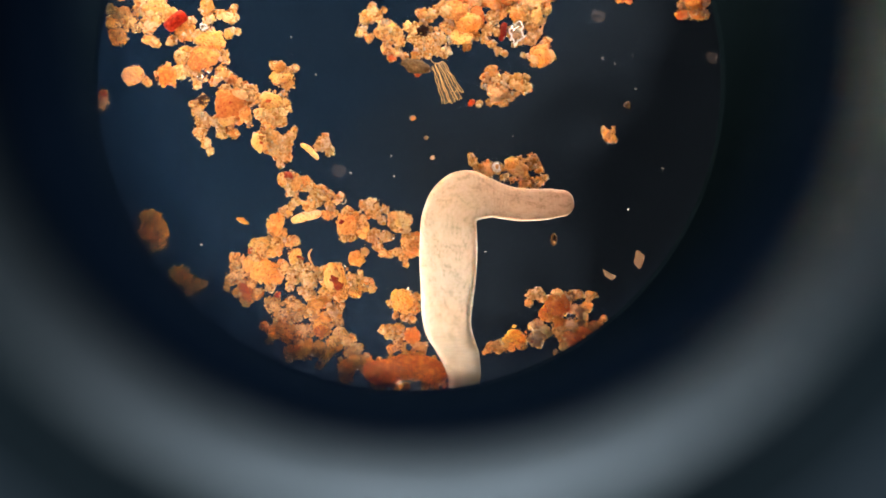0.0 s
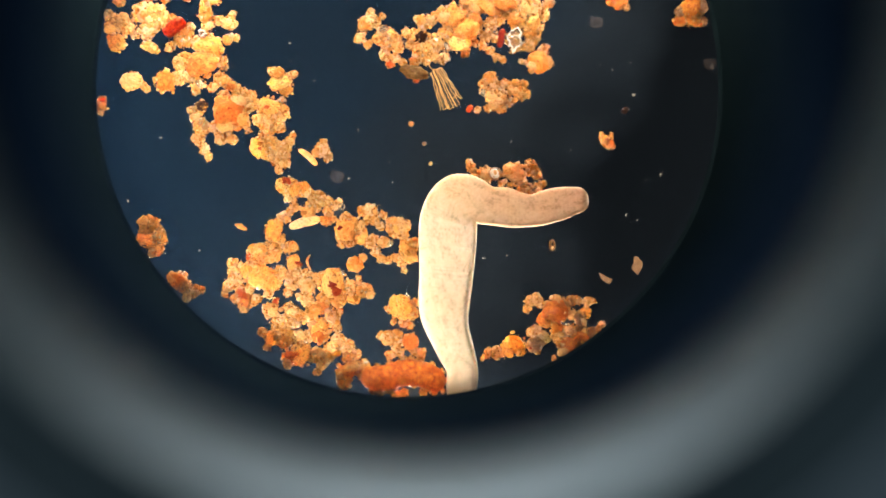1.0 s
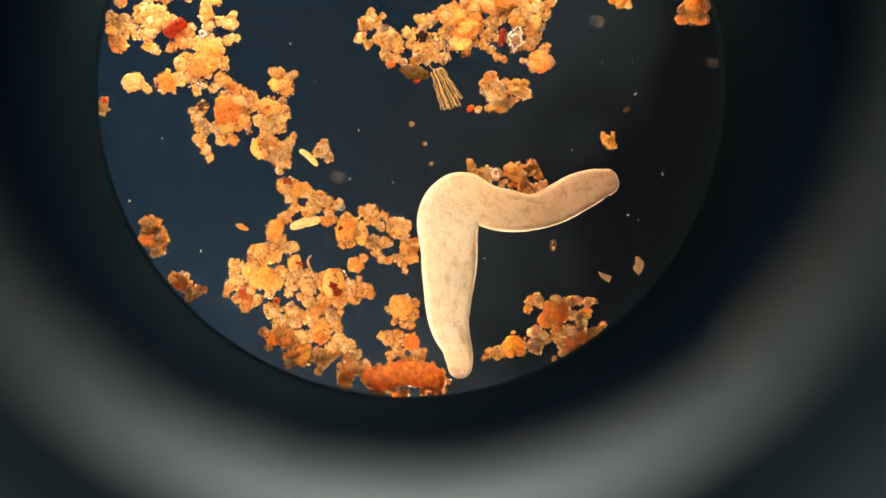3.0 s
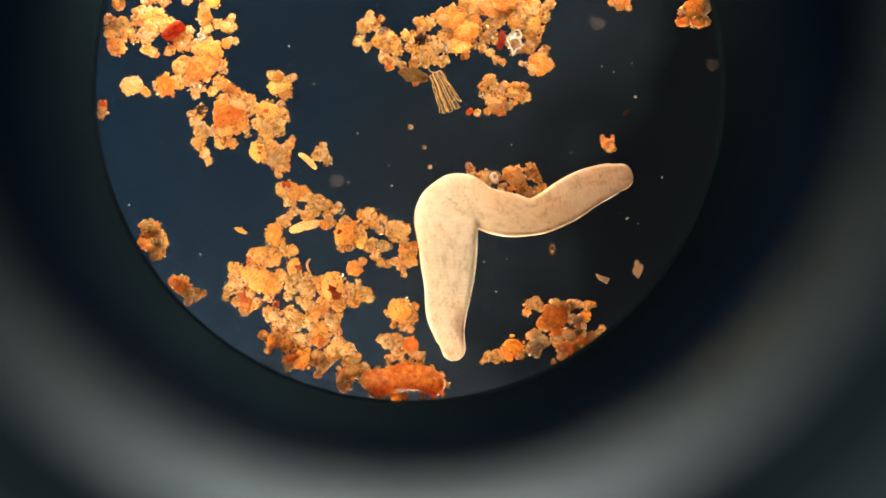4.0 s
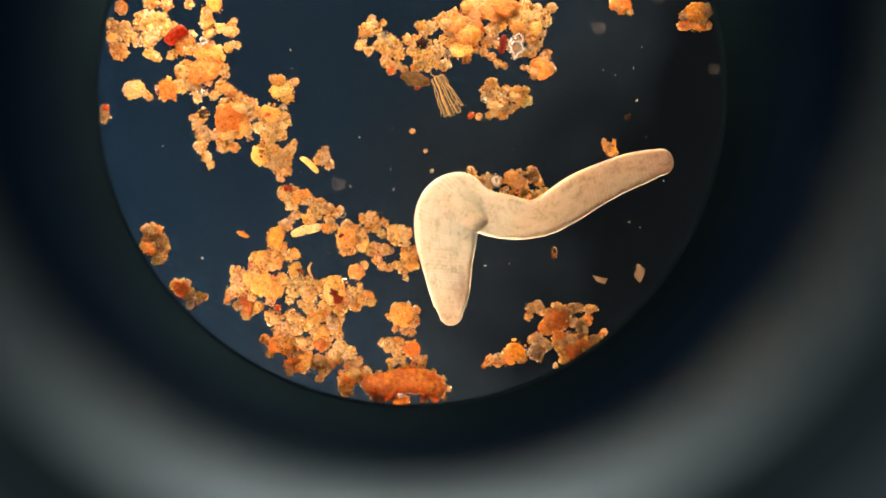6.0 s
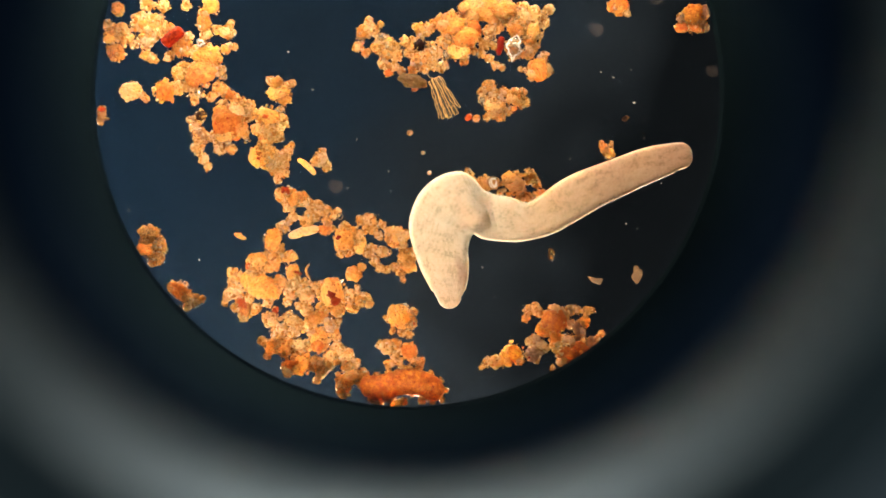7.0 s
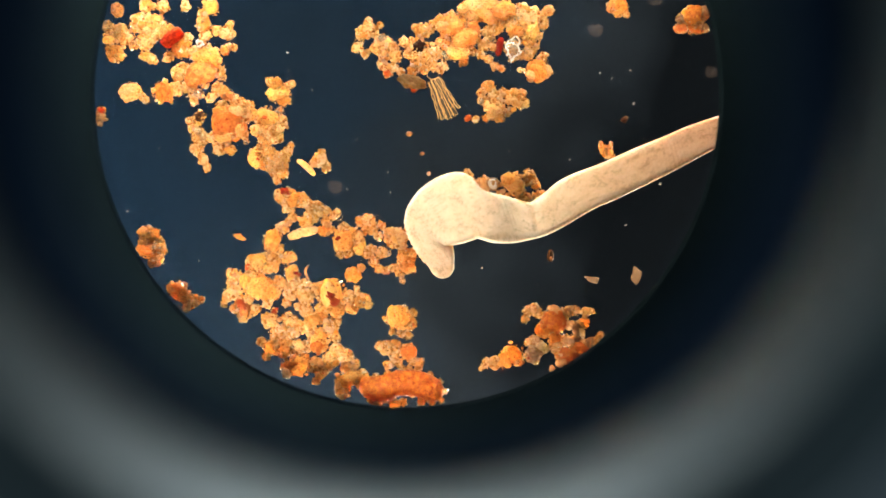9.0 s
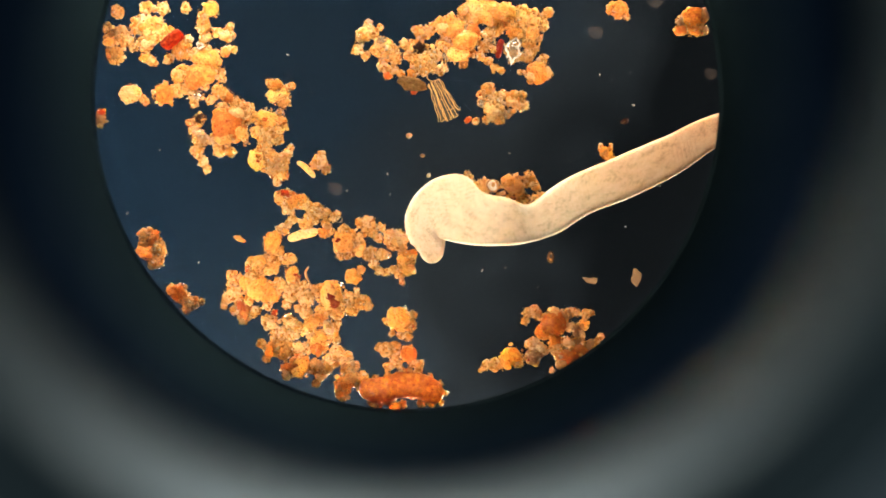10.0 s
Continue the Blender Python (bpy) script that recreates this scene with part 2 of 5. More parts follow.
# ---- building helpers ----
def mesh_of(name, bm, material, smooth=True):
    me = bpy.data.meshes.new(name)
    bm.to_mesh(me)
    bm.free()
    for p in me.polygons:
        p.use_smooth = smooth
    me.materials.append(material)
    return me


def part(name, data, parent, label="", m=None):
    ob = new(name, data)
    ob.parent = parent
    if m is not None:
        ob.matrix_basis = m
    if label:
        tagged(ob, label)
    return ob


def revolve(profile, steps=160):
    """A closed band of revolution round z; profile: (radius, height) in millimetres."""
    bm = bmesh.new()
    rings = [[bm.verts.new((r * MM * math.cos(a), r * MM * math.sin(a), z * MM))
              for a in (2 * math.pi * k / steps for k in range(steps))] for r, z in profile]
    for p, q in zip(rings, rings[1:]):
        for k in range(steps):
            j = (k + 1) % steps
            bm.faces.new((p[k], p[j], q[j], q[k]))
    bmesh.ops.recalc_face_normals(bm, faces=bm.faces)
    return bm


def arc(profile, start, end, steps=60):
    """Part of a band round z, closed at both ends; angles in degrees."""
    bm = bmesh.new()
    rings = [[bm.verts.new((r * MM * math.cos(a), r * MM * math.sin(a), z * MM)) for r, z in profile]
             for a in (radians(start + (end - start) * k / steps) for k in range(steps + 1))]
    for p, q in zip(rings, rings[1:]):
        for k in range(len(profile)):
            j = (k + 1) % len(profile)
            bm.faces.new((p[k], p[j], q[j], q[k]))
    bm.faces.new(rings[0])
    bm.faces.new(rings[-1])
    bmesh.ops.recalc_face_normals(bm, faces=bm.faces)
    return bm


def rounded(points, radius, n=6):
    """A closed profile with its corners rounded."""
    out = []
    pts = [Vector(p) for p in points]
    for i, p in enumerate(pts):
        a, b = pts[i - 1], pts[(i + 1) % len(pts)]
        ra = min(radius, (a - p).length * 0.45)
        rb = min(radius, (b - p).length * 0.45)
        s, e = p + (a - p).normalized() * ra, p + (b - p).normalized() * rb
        for k in range(n + 1):
            t = k / n
            out.append(tuple(s * (1 - t) ** 2 + p * 2 * t * (1 - t) + e * t * t))
    return out + out[:1]


# ---- eyepiece, slide, stops and lamps ----
def disc_slab(name, material, size, thick, top):
    bm = bmesh.new()
    bmesh.ops.create_cube(bm, size=1.0, matrix=Matrix.Diagonal((size[0] * MM, size[1] * MM, thick * MM, 1)))
    bmesh.ops.bevel(bm, geom=bm.edges[:], offset=thick * 0.2 * MM, segments=2, affect="EDGES")
    ob = new(name, mesh_of(name, bm, material, False))
    ob.location = (AXIS[0] * MM, AXIS[1] * MM, (top - thick / 2) * MM)
    return ob


def build_instrument():
    tagged(disc_slab("ground", BENCH, (4000, 4000), 30, -260), "white laminate bench under the microscope", "bench", kind="structure")
    tagged(disc_slab("backdrop", BLACK, (760, 760), 8, -150), "black patch stop under the slide", "backdrop", kind="structure")
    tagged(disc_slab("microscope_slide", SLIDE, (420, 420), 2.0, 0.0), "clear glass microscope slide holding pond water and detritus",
           "microscope slide")

    # added plate, out of view: keeps condenser light off the eyepiece lip
    bm = bmesh.new()
    bmesh.ops.create_cube(bm, size=1.0, matrix=Matrix.Diagonal((0.42, 0.2, 0.003, 1)))
    bmesh.ops.bevel(bm, geom=bm.edges[:], offset=0.0006, segments=2, affect="EDGES")
    stage = new("stage_plate", mesh_of("stage_plate", bm, BLACK))
    stage.location = (AXIS[0] * MM, 0.198, -0.0042)
    tagged(stage, "black plate added out of view to block condenser light", "stage plate")
    stop = new("field_stop", mesh_of("field_stop", revolve(rounded([(105.2, 12.6), (106.2, 14), (330, 16), (330, 12.3)], 0.3), 256), NAVY))
    stop.location = (-11.23 * MM, 53.3 * MM, 0)
    tagged(stop, "thin blue-black metal field stop with a round opening", "field stop")

    eyepiece = new("eyepiece")
    eyepiece.location = (-6.0 * MM, 42.3 * MM, 0)
    tagged(eyepiece, "black microscope eyepiece with a worn grey metal lip", "eyepiece")
    lip = rounded([(86.2, 122), (86.6, 126), (95.0, 140), (97.0, 140), (97.0, 122)], 1.6)
    part("lip", mesh_of("lip", revolve(lip), LIP), eyepiece, "worn grey metal chamfered lip")
    rim = rounded([(97.2, 118), (97.2, 138), (114, 139), (114, 118)], 2.0)
    part("rim", mesh_of("rim", revolve(rim), RIM), eyepiece, "dark grey plastic rim")
    guard = rounded([(114.2, 114), (114.2, 139.5), (124, 143), (133, 139), (136, 114)], 3.0)
    part("eye_guard", mesh_of("eye_guard", revolve(guard), EDGE), eyepiece, "grey rubber eye guard")
    barrel = rounded([(185, 16.5), (185, 98), (136, 114), (140, 119), (200, 101), (200, 16.5)], 1.5)
    part("barrel", mesh_of("barrel", revolve(barrel), BLACK), eyepiece, "black barrel")

    # added moving plate: its blurred toothed edge imitates the exit pupil's shadow
    pupil_shade = new("pupil_shade_mask")
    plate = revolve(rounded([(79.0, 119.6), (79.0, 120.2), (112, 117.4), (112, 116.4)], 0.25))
    part("plate", mesh_of("plate", plate, VEIL), pupil_shade)
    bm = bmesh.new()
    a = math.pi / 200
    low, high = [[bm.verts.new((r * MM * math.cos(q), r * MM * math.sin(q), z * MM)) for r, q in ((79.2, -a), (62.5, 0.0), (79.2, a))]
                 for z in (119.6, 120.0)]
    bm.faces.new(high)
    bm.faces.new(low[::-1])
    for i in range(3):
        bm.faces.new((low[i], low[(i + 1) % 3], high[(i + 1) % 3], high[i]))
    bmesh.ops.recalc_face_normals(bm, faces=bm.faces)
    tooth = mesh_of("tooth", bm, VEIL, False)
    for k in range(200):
        part("tooth", tooth, pupil_shade, "", pose(0, 0, 0, 0, 0, 1.8 * k))
    tagged(pupil_shade, "added toothed dark plate standing in for the exit pupil's shadow", "diaphragm")

    condenser = new("condenser_lamp")
    condenser.location = (-15 * MM, 76 * MM, 0)
    tagged(condenser, "glowing warm condenser ring lamp below the slide", "lamp")
    part("glowing_ring", mesh_of("glowing_ring", revolve(rounded([(185, -138), (210, -132), (211, -134), (186, -140)], 0.4), 72), CONDENSER), condenser, "glowing warm ring")
    part("housing", mesh_of("housing", revolve(rounded([(178, -150), (178, -127), (181, -127), (181, -144), (216, -140), (216, -124), (220, -124), (220, -150)], 0.4), 96), BLACK),
         condenser, "black lamp housing")
    # added ring, out of view: its arcs brighten the specimens from above
    halo = new("added_top_lamp")
    halo.location = (-8 * MM, 28 * MM, 0)
    tagged(halo, "black ring added above the slide, with two glowing warm arcs", "lamp")
    for start, end in ((55, 150), (205, 256)):
        part("glowing_arc", mesh_of("glowing_arc", arc([(146, 90), (174, 90), (174, 91.5), (146, 91.5)], start, end), HALO), halo, "glowing warm arc added to light the slide from above")
    part("housing", mesh_of("housing", revolve(rounded([(142, 88), (145, 88), (145, 92), (175, 92), (175, 88), (178, 88), (178, 96), (142, 96)], 0.4), 96), BLACK),
         halo, "black lamp housing")
    return pupil_shade


# ---- detritus ----
def blob(seed, level, rough, knobs=0.0, cells=4.2, swell=0.38):
    """A lumpy grain of unit radius; knobs: how far the small granules on it stand out, cells: how many there are."""
    bm = bmesh.new()
    bmesh.ops.create_icosphere(bm, subdivisions=level, radius=1.0)
    off = Vector((seed * 7.3, seed * 3.1, seed * 5.7))
    for v in bm.verts:
        d = v.co.normalized()
        k = 0.98 + swell * noise.noise(d * 1.4 + off) + rough * noise.noise(d * 3.1 + off) + rough * 0.7 * noise.noise(d * 6.3 + off)
        if knobs:
            k += knobs * (0.75 - 1.6 * noise.voronoi(d * cells + off)[0][0]) + 0.4 * knobs * noise.noise(d * 15.0 + off)
        v.co = d * max(0.35, k)
    return bm


KINDS = {"p": PALE, "g": GOLD, "o": ORANGE, "r": RED, "d": DARK, "c": CLEAR, "s": GREY, "b": BROWN, "q": SILT}
BIG = {k: [mesh_of("lump", blob(s * 3 + 1, 4, 0.16, 0.16 if k in "orb" else 0.26, 4.2 + 0.4 * s), m) for s in range(6)] for k, m in KINDS.items()}
MIDDLE = {k: [mesh_of("lump", blob(s * 3 + 31, 3, 0.2, 0.28, 2.8 + 0.2 * s), m) for s in range(6)] for k, m in KINDS.items()}
ROUND = {k: [mesh_of("lump", blob(s * 3 + 51, 4, 0.09, 0.07, 4.5, 0.24), m) for s in range(4)] for k, m in KINDS.items() if k in "pgob"}
SMALL = {k: [mesh_of("grain", blob(s * 5 + 60, 2, 0.2), m, s % 2 == 0) for s in range(7)] for k, m in KINDS.items()}


def crystal_mesh(seed, material):
    rnd = random.Random(seed)
    bm = bmesh.new()
    for _ in range(9):
        d = Vector((rnd.gauss(0, 1), rnd.gauss(0, 1), rnd.gauss(0, 1))).normalized()
        bm.verts.new(d * rnd.uniform(0.8, 1.15))
    bmesh.ops.convex_hull(bm, input=bm.verts[:])
    bmesh.ops.bevel(bm, geom=bm.edges[:], offset=0.06, segments=1, affect="EDGES")
    return mesh_of("crystal", bm, material, False)


CRYSTALS = [crystal_mesh(s, CLEAR) for s in range(4)]
SPLINTERS = [crystal_mesh(s + 9, GOLD) for s in range(3)]
GRIT = {"g": ("g", "g", "p", "o"), "o": ("g", "o", "g", "p"), "p": ("p", "p", "g", "s"), "r": ("o", "g", "r"),
        "d": ("p", "d", "g"), "c": ("p", "c", "g"), "s": ("s", "p", "s"), "b": ("o", "g", "b"), "q": ("q", "q", "r")}
MOTES = [mesh_of("speck", blob(s * 4 + 90, 2, 0.2), DUST) for s in range(3)]


def turned(rnd, x, y, z, sx, sy, sz):
    return pose(x * MM, y * MM, z * MM, rnd.uniform(-30, 30), rnd.uniform(-30, 30), rnd.uniform(0, 360)) @ Matrix.Diagonal(
        (sx * MM, sy * MM, sz * MM, 1))


def crumbs(thing, bits, seed):
    """Fine crumbs (x, y, z, radius) as one part: jagged little solids."""
    rng = np.random.RandomState(seed)
    bm = bmesh.new()
    bmesh.ops.create_icosphere(bm, subdivisions=1, radius=1.0)
    base = np.array([v.co[:] for v in bm.verts])
    faces = np.array([[v.index for v in f.verts] for f in bm.faces])
    bm.free()
    verts, polys = [], []
    for i, (x, y, z, g) in enumerate(bits):
        shape = base * rng.uniform(0.65, 1.3, (len(base), 1)) * rng.uniform(0.6, 1.2, (1, 3)) * g
        verts.append(shape + (x, y, z))
        polys.append(faces + i * len(base))
    me = bpy.data.meshes.new("fine_debris")
    me.from_pydata((np.concatenate(verts) * MM).tolist(), [], np.concatenate(polys).tolist())
    me.materials.append(CRUMBS)
    tagged(part("fine_debris", me, thing), kind="stuff")


def clump(label, lumps, seed, grit=1.0):
    """A clump of detritus: lumps (x, y, radius, kind; in capitals the smooth, jelly-like ones) and the small grains that stick to them."""
    rnd = random.Random(seed)
    cx = sum(l[0] for l in lumps) / len(lumps)
    cy = sum(l[1] for l in lumps) / len(lumps)
    thing = new("detritus_clump")
    thing.location = (cx * MM, cy * MM, 0)
    tagged(thing, label, "detritus", group="detritus on the slide")
    bits, laid = [], []
    for x, y, r, k in lumps:
        x, y, smooth, k = x - cx, y - cy, k.isupper(), k.lower()
        high = r * rnd.uniform(0.3, 0.42)
        # what lies on another lump sits up on its surface
        under = max([h + h * math.sqrt(1 - q) for p, s, l, h in laid for q in [((p - x) ** 2 + (s - y) ** 2) / l ** 2] if q < 0.8], default=0.0)
        base = max(high, under - 0.35 * high) if r < 3.2 else high
        laid.append((x, y, r, high if base == high else 0.5 * (base + high)))
        if k == "c":
            part("crystal", rnd.choice(CRYSTALS), thing, "", turned(rnd, x, y, base + 0.9 * high + 0.6, r, r * 0.8, high))
        else:
            if k in "pgs" and r > 1.5 and not smooth:
                for _ in range(int(4 + r * 1.3)):
                    a, d, q = rnd.uniform(0, 6.283), r * rnd.uniform(0.5, 0.85), r * rnd.uniform(0.22, 0.4)
                    part("lump", rnd.choice(SMALL[k] if q < 0.7 else MIDDLE[k]), thing, "",
                         turned(rnd, x + d * math.cos(a), y + d * math.sin(a), high * rnd.uniform(0.7, 1.5), q, q * rnd.uniform(0.7, 1.0), q * 0.8))
                r *= 0.9
            data = rnd.choice(ROUND[k] if smooth else BIG[k] if r > 2.1 else MIDDLE[k])
            part("lump", data, thing, "", turned(rnd, x, y, base, r * rnd.uniform(0.95, 1.12), r * rnd.uniform(0.7, 1.0), high * (0.55 if k == "r" else 1.0)))
        for _ in range(int(grit * (0.6 if smooth else 1.0) * (34 + r * r * 3.0))):
            a = rnd.uniform(0, 6.283)
            d = r * (rnd.uniform(0.72, 1.03) if rnd.random() < (0.97 if smooth or k in "orb" else 0.8) else math.sqrt(rnd.random()))
            g = rnd.choice((0.13, 0.16, 0.2, 0.24, 0.3, 0.42))
            lift = max(g * 0.6, high + 0.95 * high * math.sqrt(max(0.0, 1 - (d / r) ** 2)) if d < r else rnd.uniform(0.3, 1.2) * high)
            bits.append((x + d * math.cos(a), y + d * math.sin(a), lift, g))
        if k in "pgso" and not smooth:
            for _ in range(int(r * r * (2.4 if k != "o" else 0.15))):
                a, d, g = rnd.uniform(0, 6.283), r * math.sqrt(rnd.uniform(0.05, 1.15)), rnd.uniform(0.4, 0.85)
                bits.append((x + d * math.cos(a), y + d * math.sin(a), max(g * 0.6, high + 0.9 * high * math.sqrt(max(0.0, 1 - (d / r) ** 2))), g))
        for _ in range(int(grit * (3 + r * r * 0.6))):
            a, d = rnd.uniform(0, 6.283), r * math.sqrt(rnd.uniform(0.85 if smooth or k in "orb" else 0.2, 1.15))
            g = rnd.choice((0.4, 0.5, 0.6, 0.75, 0.95)) * min(1.0, 0.5 + r / 6)
            lift = max(g * 0.5, 2.0 * high * math.sqrt(max(0.0, 1 - (d / r) ** 2)) * 0.75 + high * 0.25)
            kind = rnd.choice(GRIT[k])
            pick = rnd.random()
            data = rnd.choice(SPLINTERS) if pick < 0.12 else rnd.choice(CRYSTALS) if pick < 0.27 else rnd.choice(SMALL[kind])
            part("grain", data, thing, "", turned(rnd, x + d * math.cos(a), y + d * math.sin(a), lift,
                                                   g, g * rnd.uniform(0.6, 1.0), g * rnd.uniform(0.5, 0.9)))
    for i, (x, y, r, _) in enumerate(laid):
        for p, q, s, _ in laid[:i]:
            gap = math.hypot(p - x, q - y)
            if 0.9 * max(r, s) < gap < 1.3 * (r + s):
                for _ in range(2):
                    f, g = r / (r + s) + rnd.uniform(-0.12, 0.12), rnd.uniform(0.5, 1.1)
                    wide = min(0.9, 0.35 * min(r, s))
                    g *= min(1.0, 0.4 + 0.5 * min(r, s))
                    px, py = x + (p - x) * f + rnd.gauss(0, wide), y + (q - y) * f + rnd.gauss(0, wide)
                    part("flake", rnd.choice(SMALL[rnd.choice("ppgs")]), thing, "", turned(rnd, px, py, g * rnd.uniform(0.6, 1.6), g, g * 0.8, g * 0.6))
                    for _ in range(4):
                        bits.append((px + rnd.gauss(0, wide), py + rnd.gauss(0, wide), rnd.uniform(0.3, 1.8), rnd.choice((0.16, 0.2, 0.26, 0.34))))
    crumbs(thing, bits, seed)
    return thing


def rod(name, points, radius, material, seed, rough=0.12, flat=0.7, steps=28, sides=20, taper=0.75):
    """A lumpy rod along points (x, y, anything) in millimetres, resting on the slide."""
    pts = [Vector((p[0], p[1])) for p in points]
    bm = bmesh.new()
    rings = []
    off = Vector((seed * 2.7, seed * 1.9, 0))
    for i in range(steps + 1):
        u = i / steps * (len(pts) - 1)
        k = min(int(u), len(pts) - 2)
        p0, p1, p2, p3 = pts[max(k - 1, 0)], pts[k], pts[k + 1], pts[min(k + 2, len(pts) - 1)]
        f = u - k
        c = 0.5 * (2 * p1 + (p2 - p0) * f + (2 * p0 - 5 * p1 + 4 * p2 - p3) * f * f + (3 * p1 - 3 * p2 + p3 - p0) * f ** 3)
        t = ((p2 - p0) * (1 - f) + (p3 - p1) * f).normalized()
        e = abs(2 * i / steps - 1)
        w = radius * max(0.05, (1 - e ** 5) ** 0.5) * (1 - (1 - taper) * e)
        ring = []
        for j in range(sides):
            a = 2 * math.pi * j / sides
            d = Vector((c.x * 0.3, c.y * 0.3, 0)) + Vector((math.cos(a), math.sin(a), i * 0.2)) * 1.2
            q = w * (1 + rough * noise.noise(d + off) + rough * 0.8 * noise.noise(d * 3 + off))
            n = Vector((-t.y, t.x))
            ring.append(bm.verts.new(((c.x + n.x * q * math.cos(a)) * MM, (c.y + n.y * q * math.cos(a)) * MM,
                                      (radius * flat + q * flat * math.sin(a)) * MM)))
        rings.append(ring)
    for p, q in zip(rings, rings[1:]):
        for j in range(sides):
            bm.faces.new((p[j], p[(j + 1) % sides], q[(j + 1) % sides], q[j]))
    bm.faces.new(rings[0])
    bm.faces.new(rings[-1])
    bmesh.ops.recalc_face_normals(bm, faces=bm.faces)
    me = mesh_of(name, bm, material)
    cx, cy = pts[len(pts) // 2].x * MM, pts[len(pts) // 2].y * MM
    unit = 4.0 * MM
    me.transform(Matrix.Scale(1 / unit, 4) @ Matrix.Translation((-cx, -cy, 0)))
    ob = new(name, me)
    ob.location, ob.scale = (cx, cy, 0), (unit, unit, unit)
    return ob


def chip(name, label, spot, aspect, turn, kind, seed, flat=0.45, category="particle"):
    """A loose particle with a few grains on it."""
    rnd = random.Random(seed)
    x, y, r = spot[:3]
    thing = new(name)
    thing.location = (x * MM, y * MM, 0)
    thing.rotation_euler = (0, 0, radians(turn))
    tagged(thing, label, category, group="loose particles")
    part("core", rnd.choice(BIG[kind]), thing, "", pose(0, 0, r * flat * MM) @ Matrix.Diagonal((r * MM, r * aspect * MM, r * flat * MM, 1)))
    for _ in range(max(3, int(r * 4))):
        a = rnd.uniform(0, 6.283)
        g = rnd.uniform(0.12, 0.3) * r
        part("grain", rnd.choice(SMALL[rnd.choice(GRIT[kind])]), thing, "",
             turned(rnd, r * 0.75 * math.cos(a), r * aspect * 0.75 * math.sin(a), r * flat * rnd.uniform(0.6, 1.5), g, g * 0.8, g * 0.7))
    return thing


def flake(label, spot, outline, seed, thick=0.7):
    """A thin loose flake with a broken outline and an uneven top, in millimetres."""
    rnd = random.Random(seed)
    line = []
    for (x, y), (p, q) in zip(outline, outline[1:] + outline[:1]):
        line += [(x + (p - x) * f + rnd.gauss(0, 0.07), y + (q - y) * f + rnd.gauss(0, 0.07)) for f in (0, 0.33, 0.67)]
    bm = bmesh.new()
    low = [bm.verts.new((x * MM, y * MM, 0.3 * MM)) for x, y in line]
    high = [bm.verts.new((x * 0.88 * MM, y * 0.88 * MM, (0.3 + thick + rnd.gauss(0, 0.1)) * MM)) for x, y in line]
    inner = [bm.verts.new((x * 0.45 * MM, y * 0.45 * MM, (0.3 + thick + rnd.gauss(0, 0.25)) * MM)) for x, y in line]
    for ring, up in ((low, high), (high, inner)):
        for k in range(len(line)):
            j = (k + 1) % len(line)
            bm.faces.new((ring[k], ring[j], up[j], up[k]))
    bm.faces.new(inner)
    bm.faces.new(low[::-1])
    bmesh.ops.recalc_face_normals(bm, faces=bm.faces)
    thing = new("loose_particle", mesh_of("loose_particle", bm, TAN, False))
    thing.location = (spot[0] * MM, spot[1] * MM, 0)
    return tagged(thing, label, "particle", group="loose particles")


def strut(points, radius):
    """A thin uneven tube through points (x, y, z) in millimetres."""
    bm = bmesh.new()
    rings = []
    for i, p in enumerate(points):
        p, q = Vector(p), Vector(points[min(i + 1, len(points) - 1)]) - Vector(points[max(i - 1, 0)])
        side = Vector((-q.y, q.x, 0)).normalized()
        r = radius * (1 + 0.35 * noise.noise(p * 0.9))
        rings.append([bm.verts.new((p + side * (r * math.cos(a)) + Vector((0, 0, r * math.sin(a)))) * MM) for a in (k * math.pi / 3 for k in range(6))])
    for p, q in zip(rings, rings[1:]):
        for j in range(6):
            bm.faces.new((p[j], p[(j + 1) % 6], q[(j + 1) % 6], q[j]))
    bm.faces.new(rings[0])
    bm.faces.new(rings[-1])
    bmesh.ops.recalc_face_normals(bm, faces=bm.faces)
    return bm


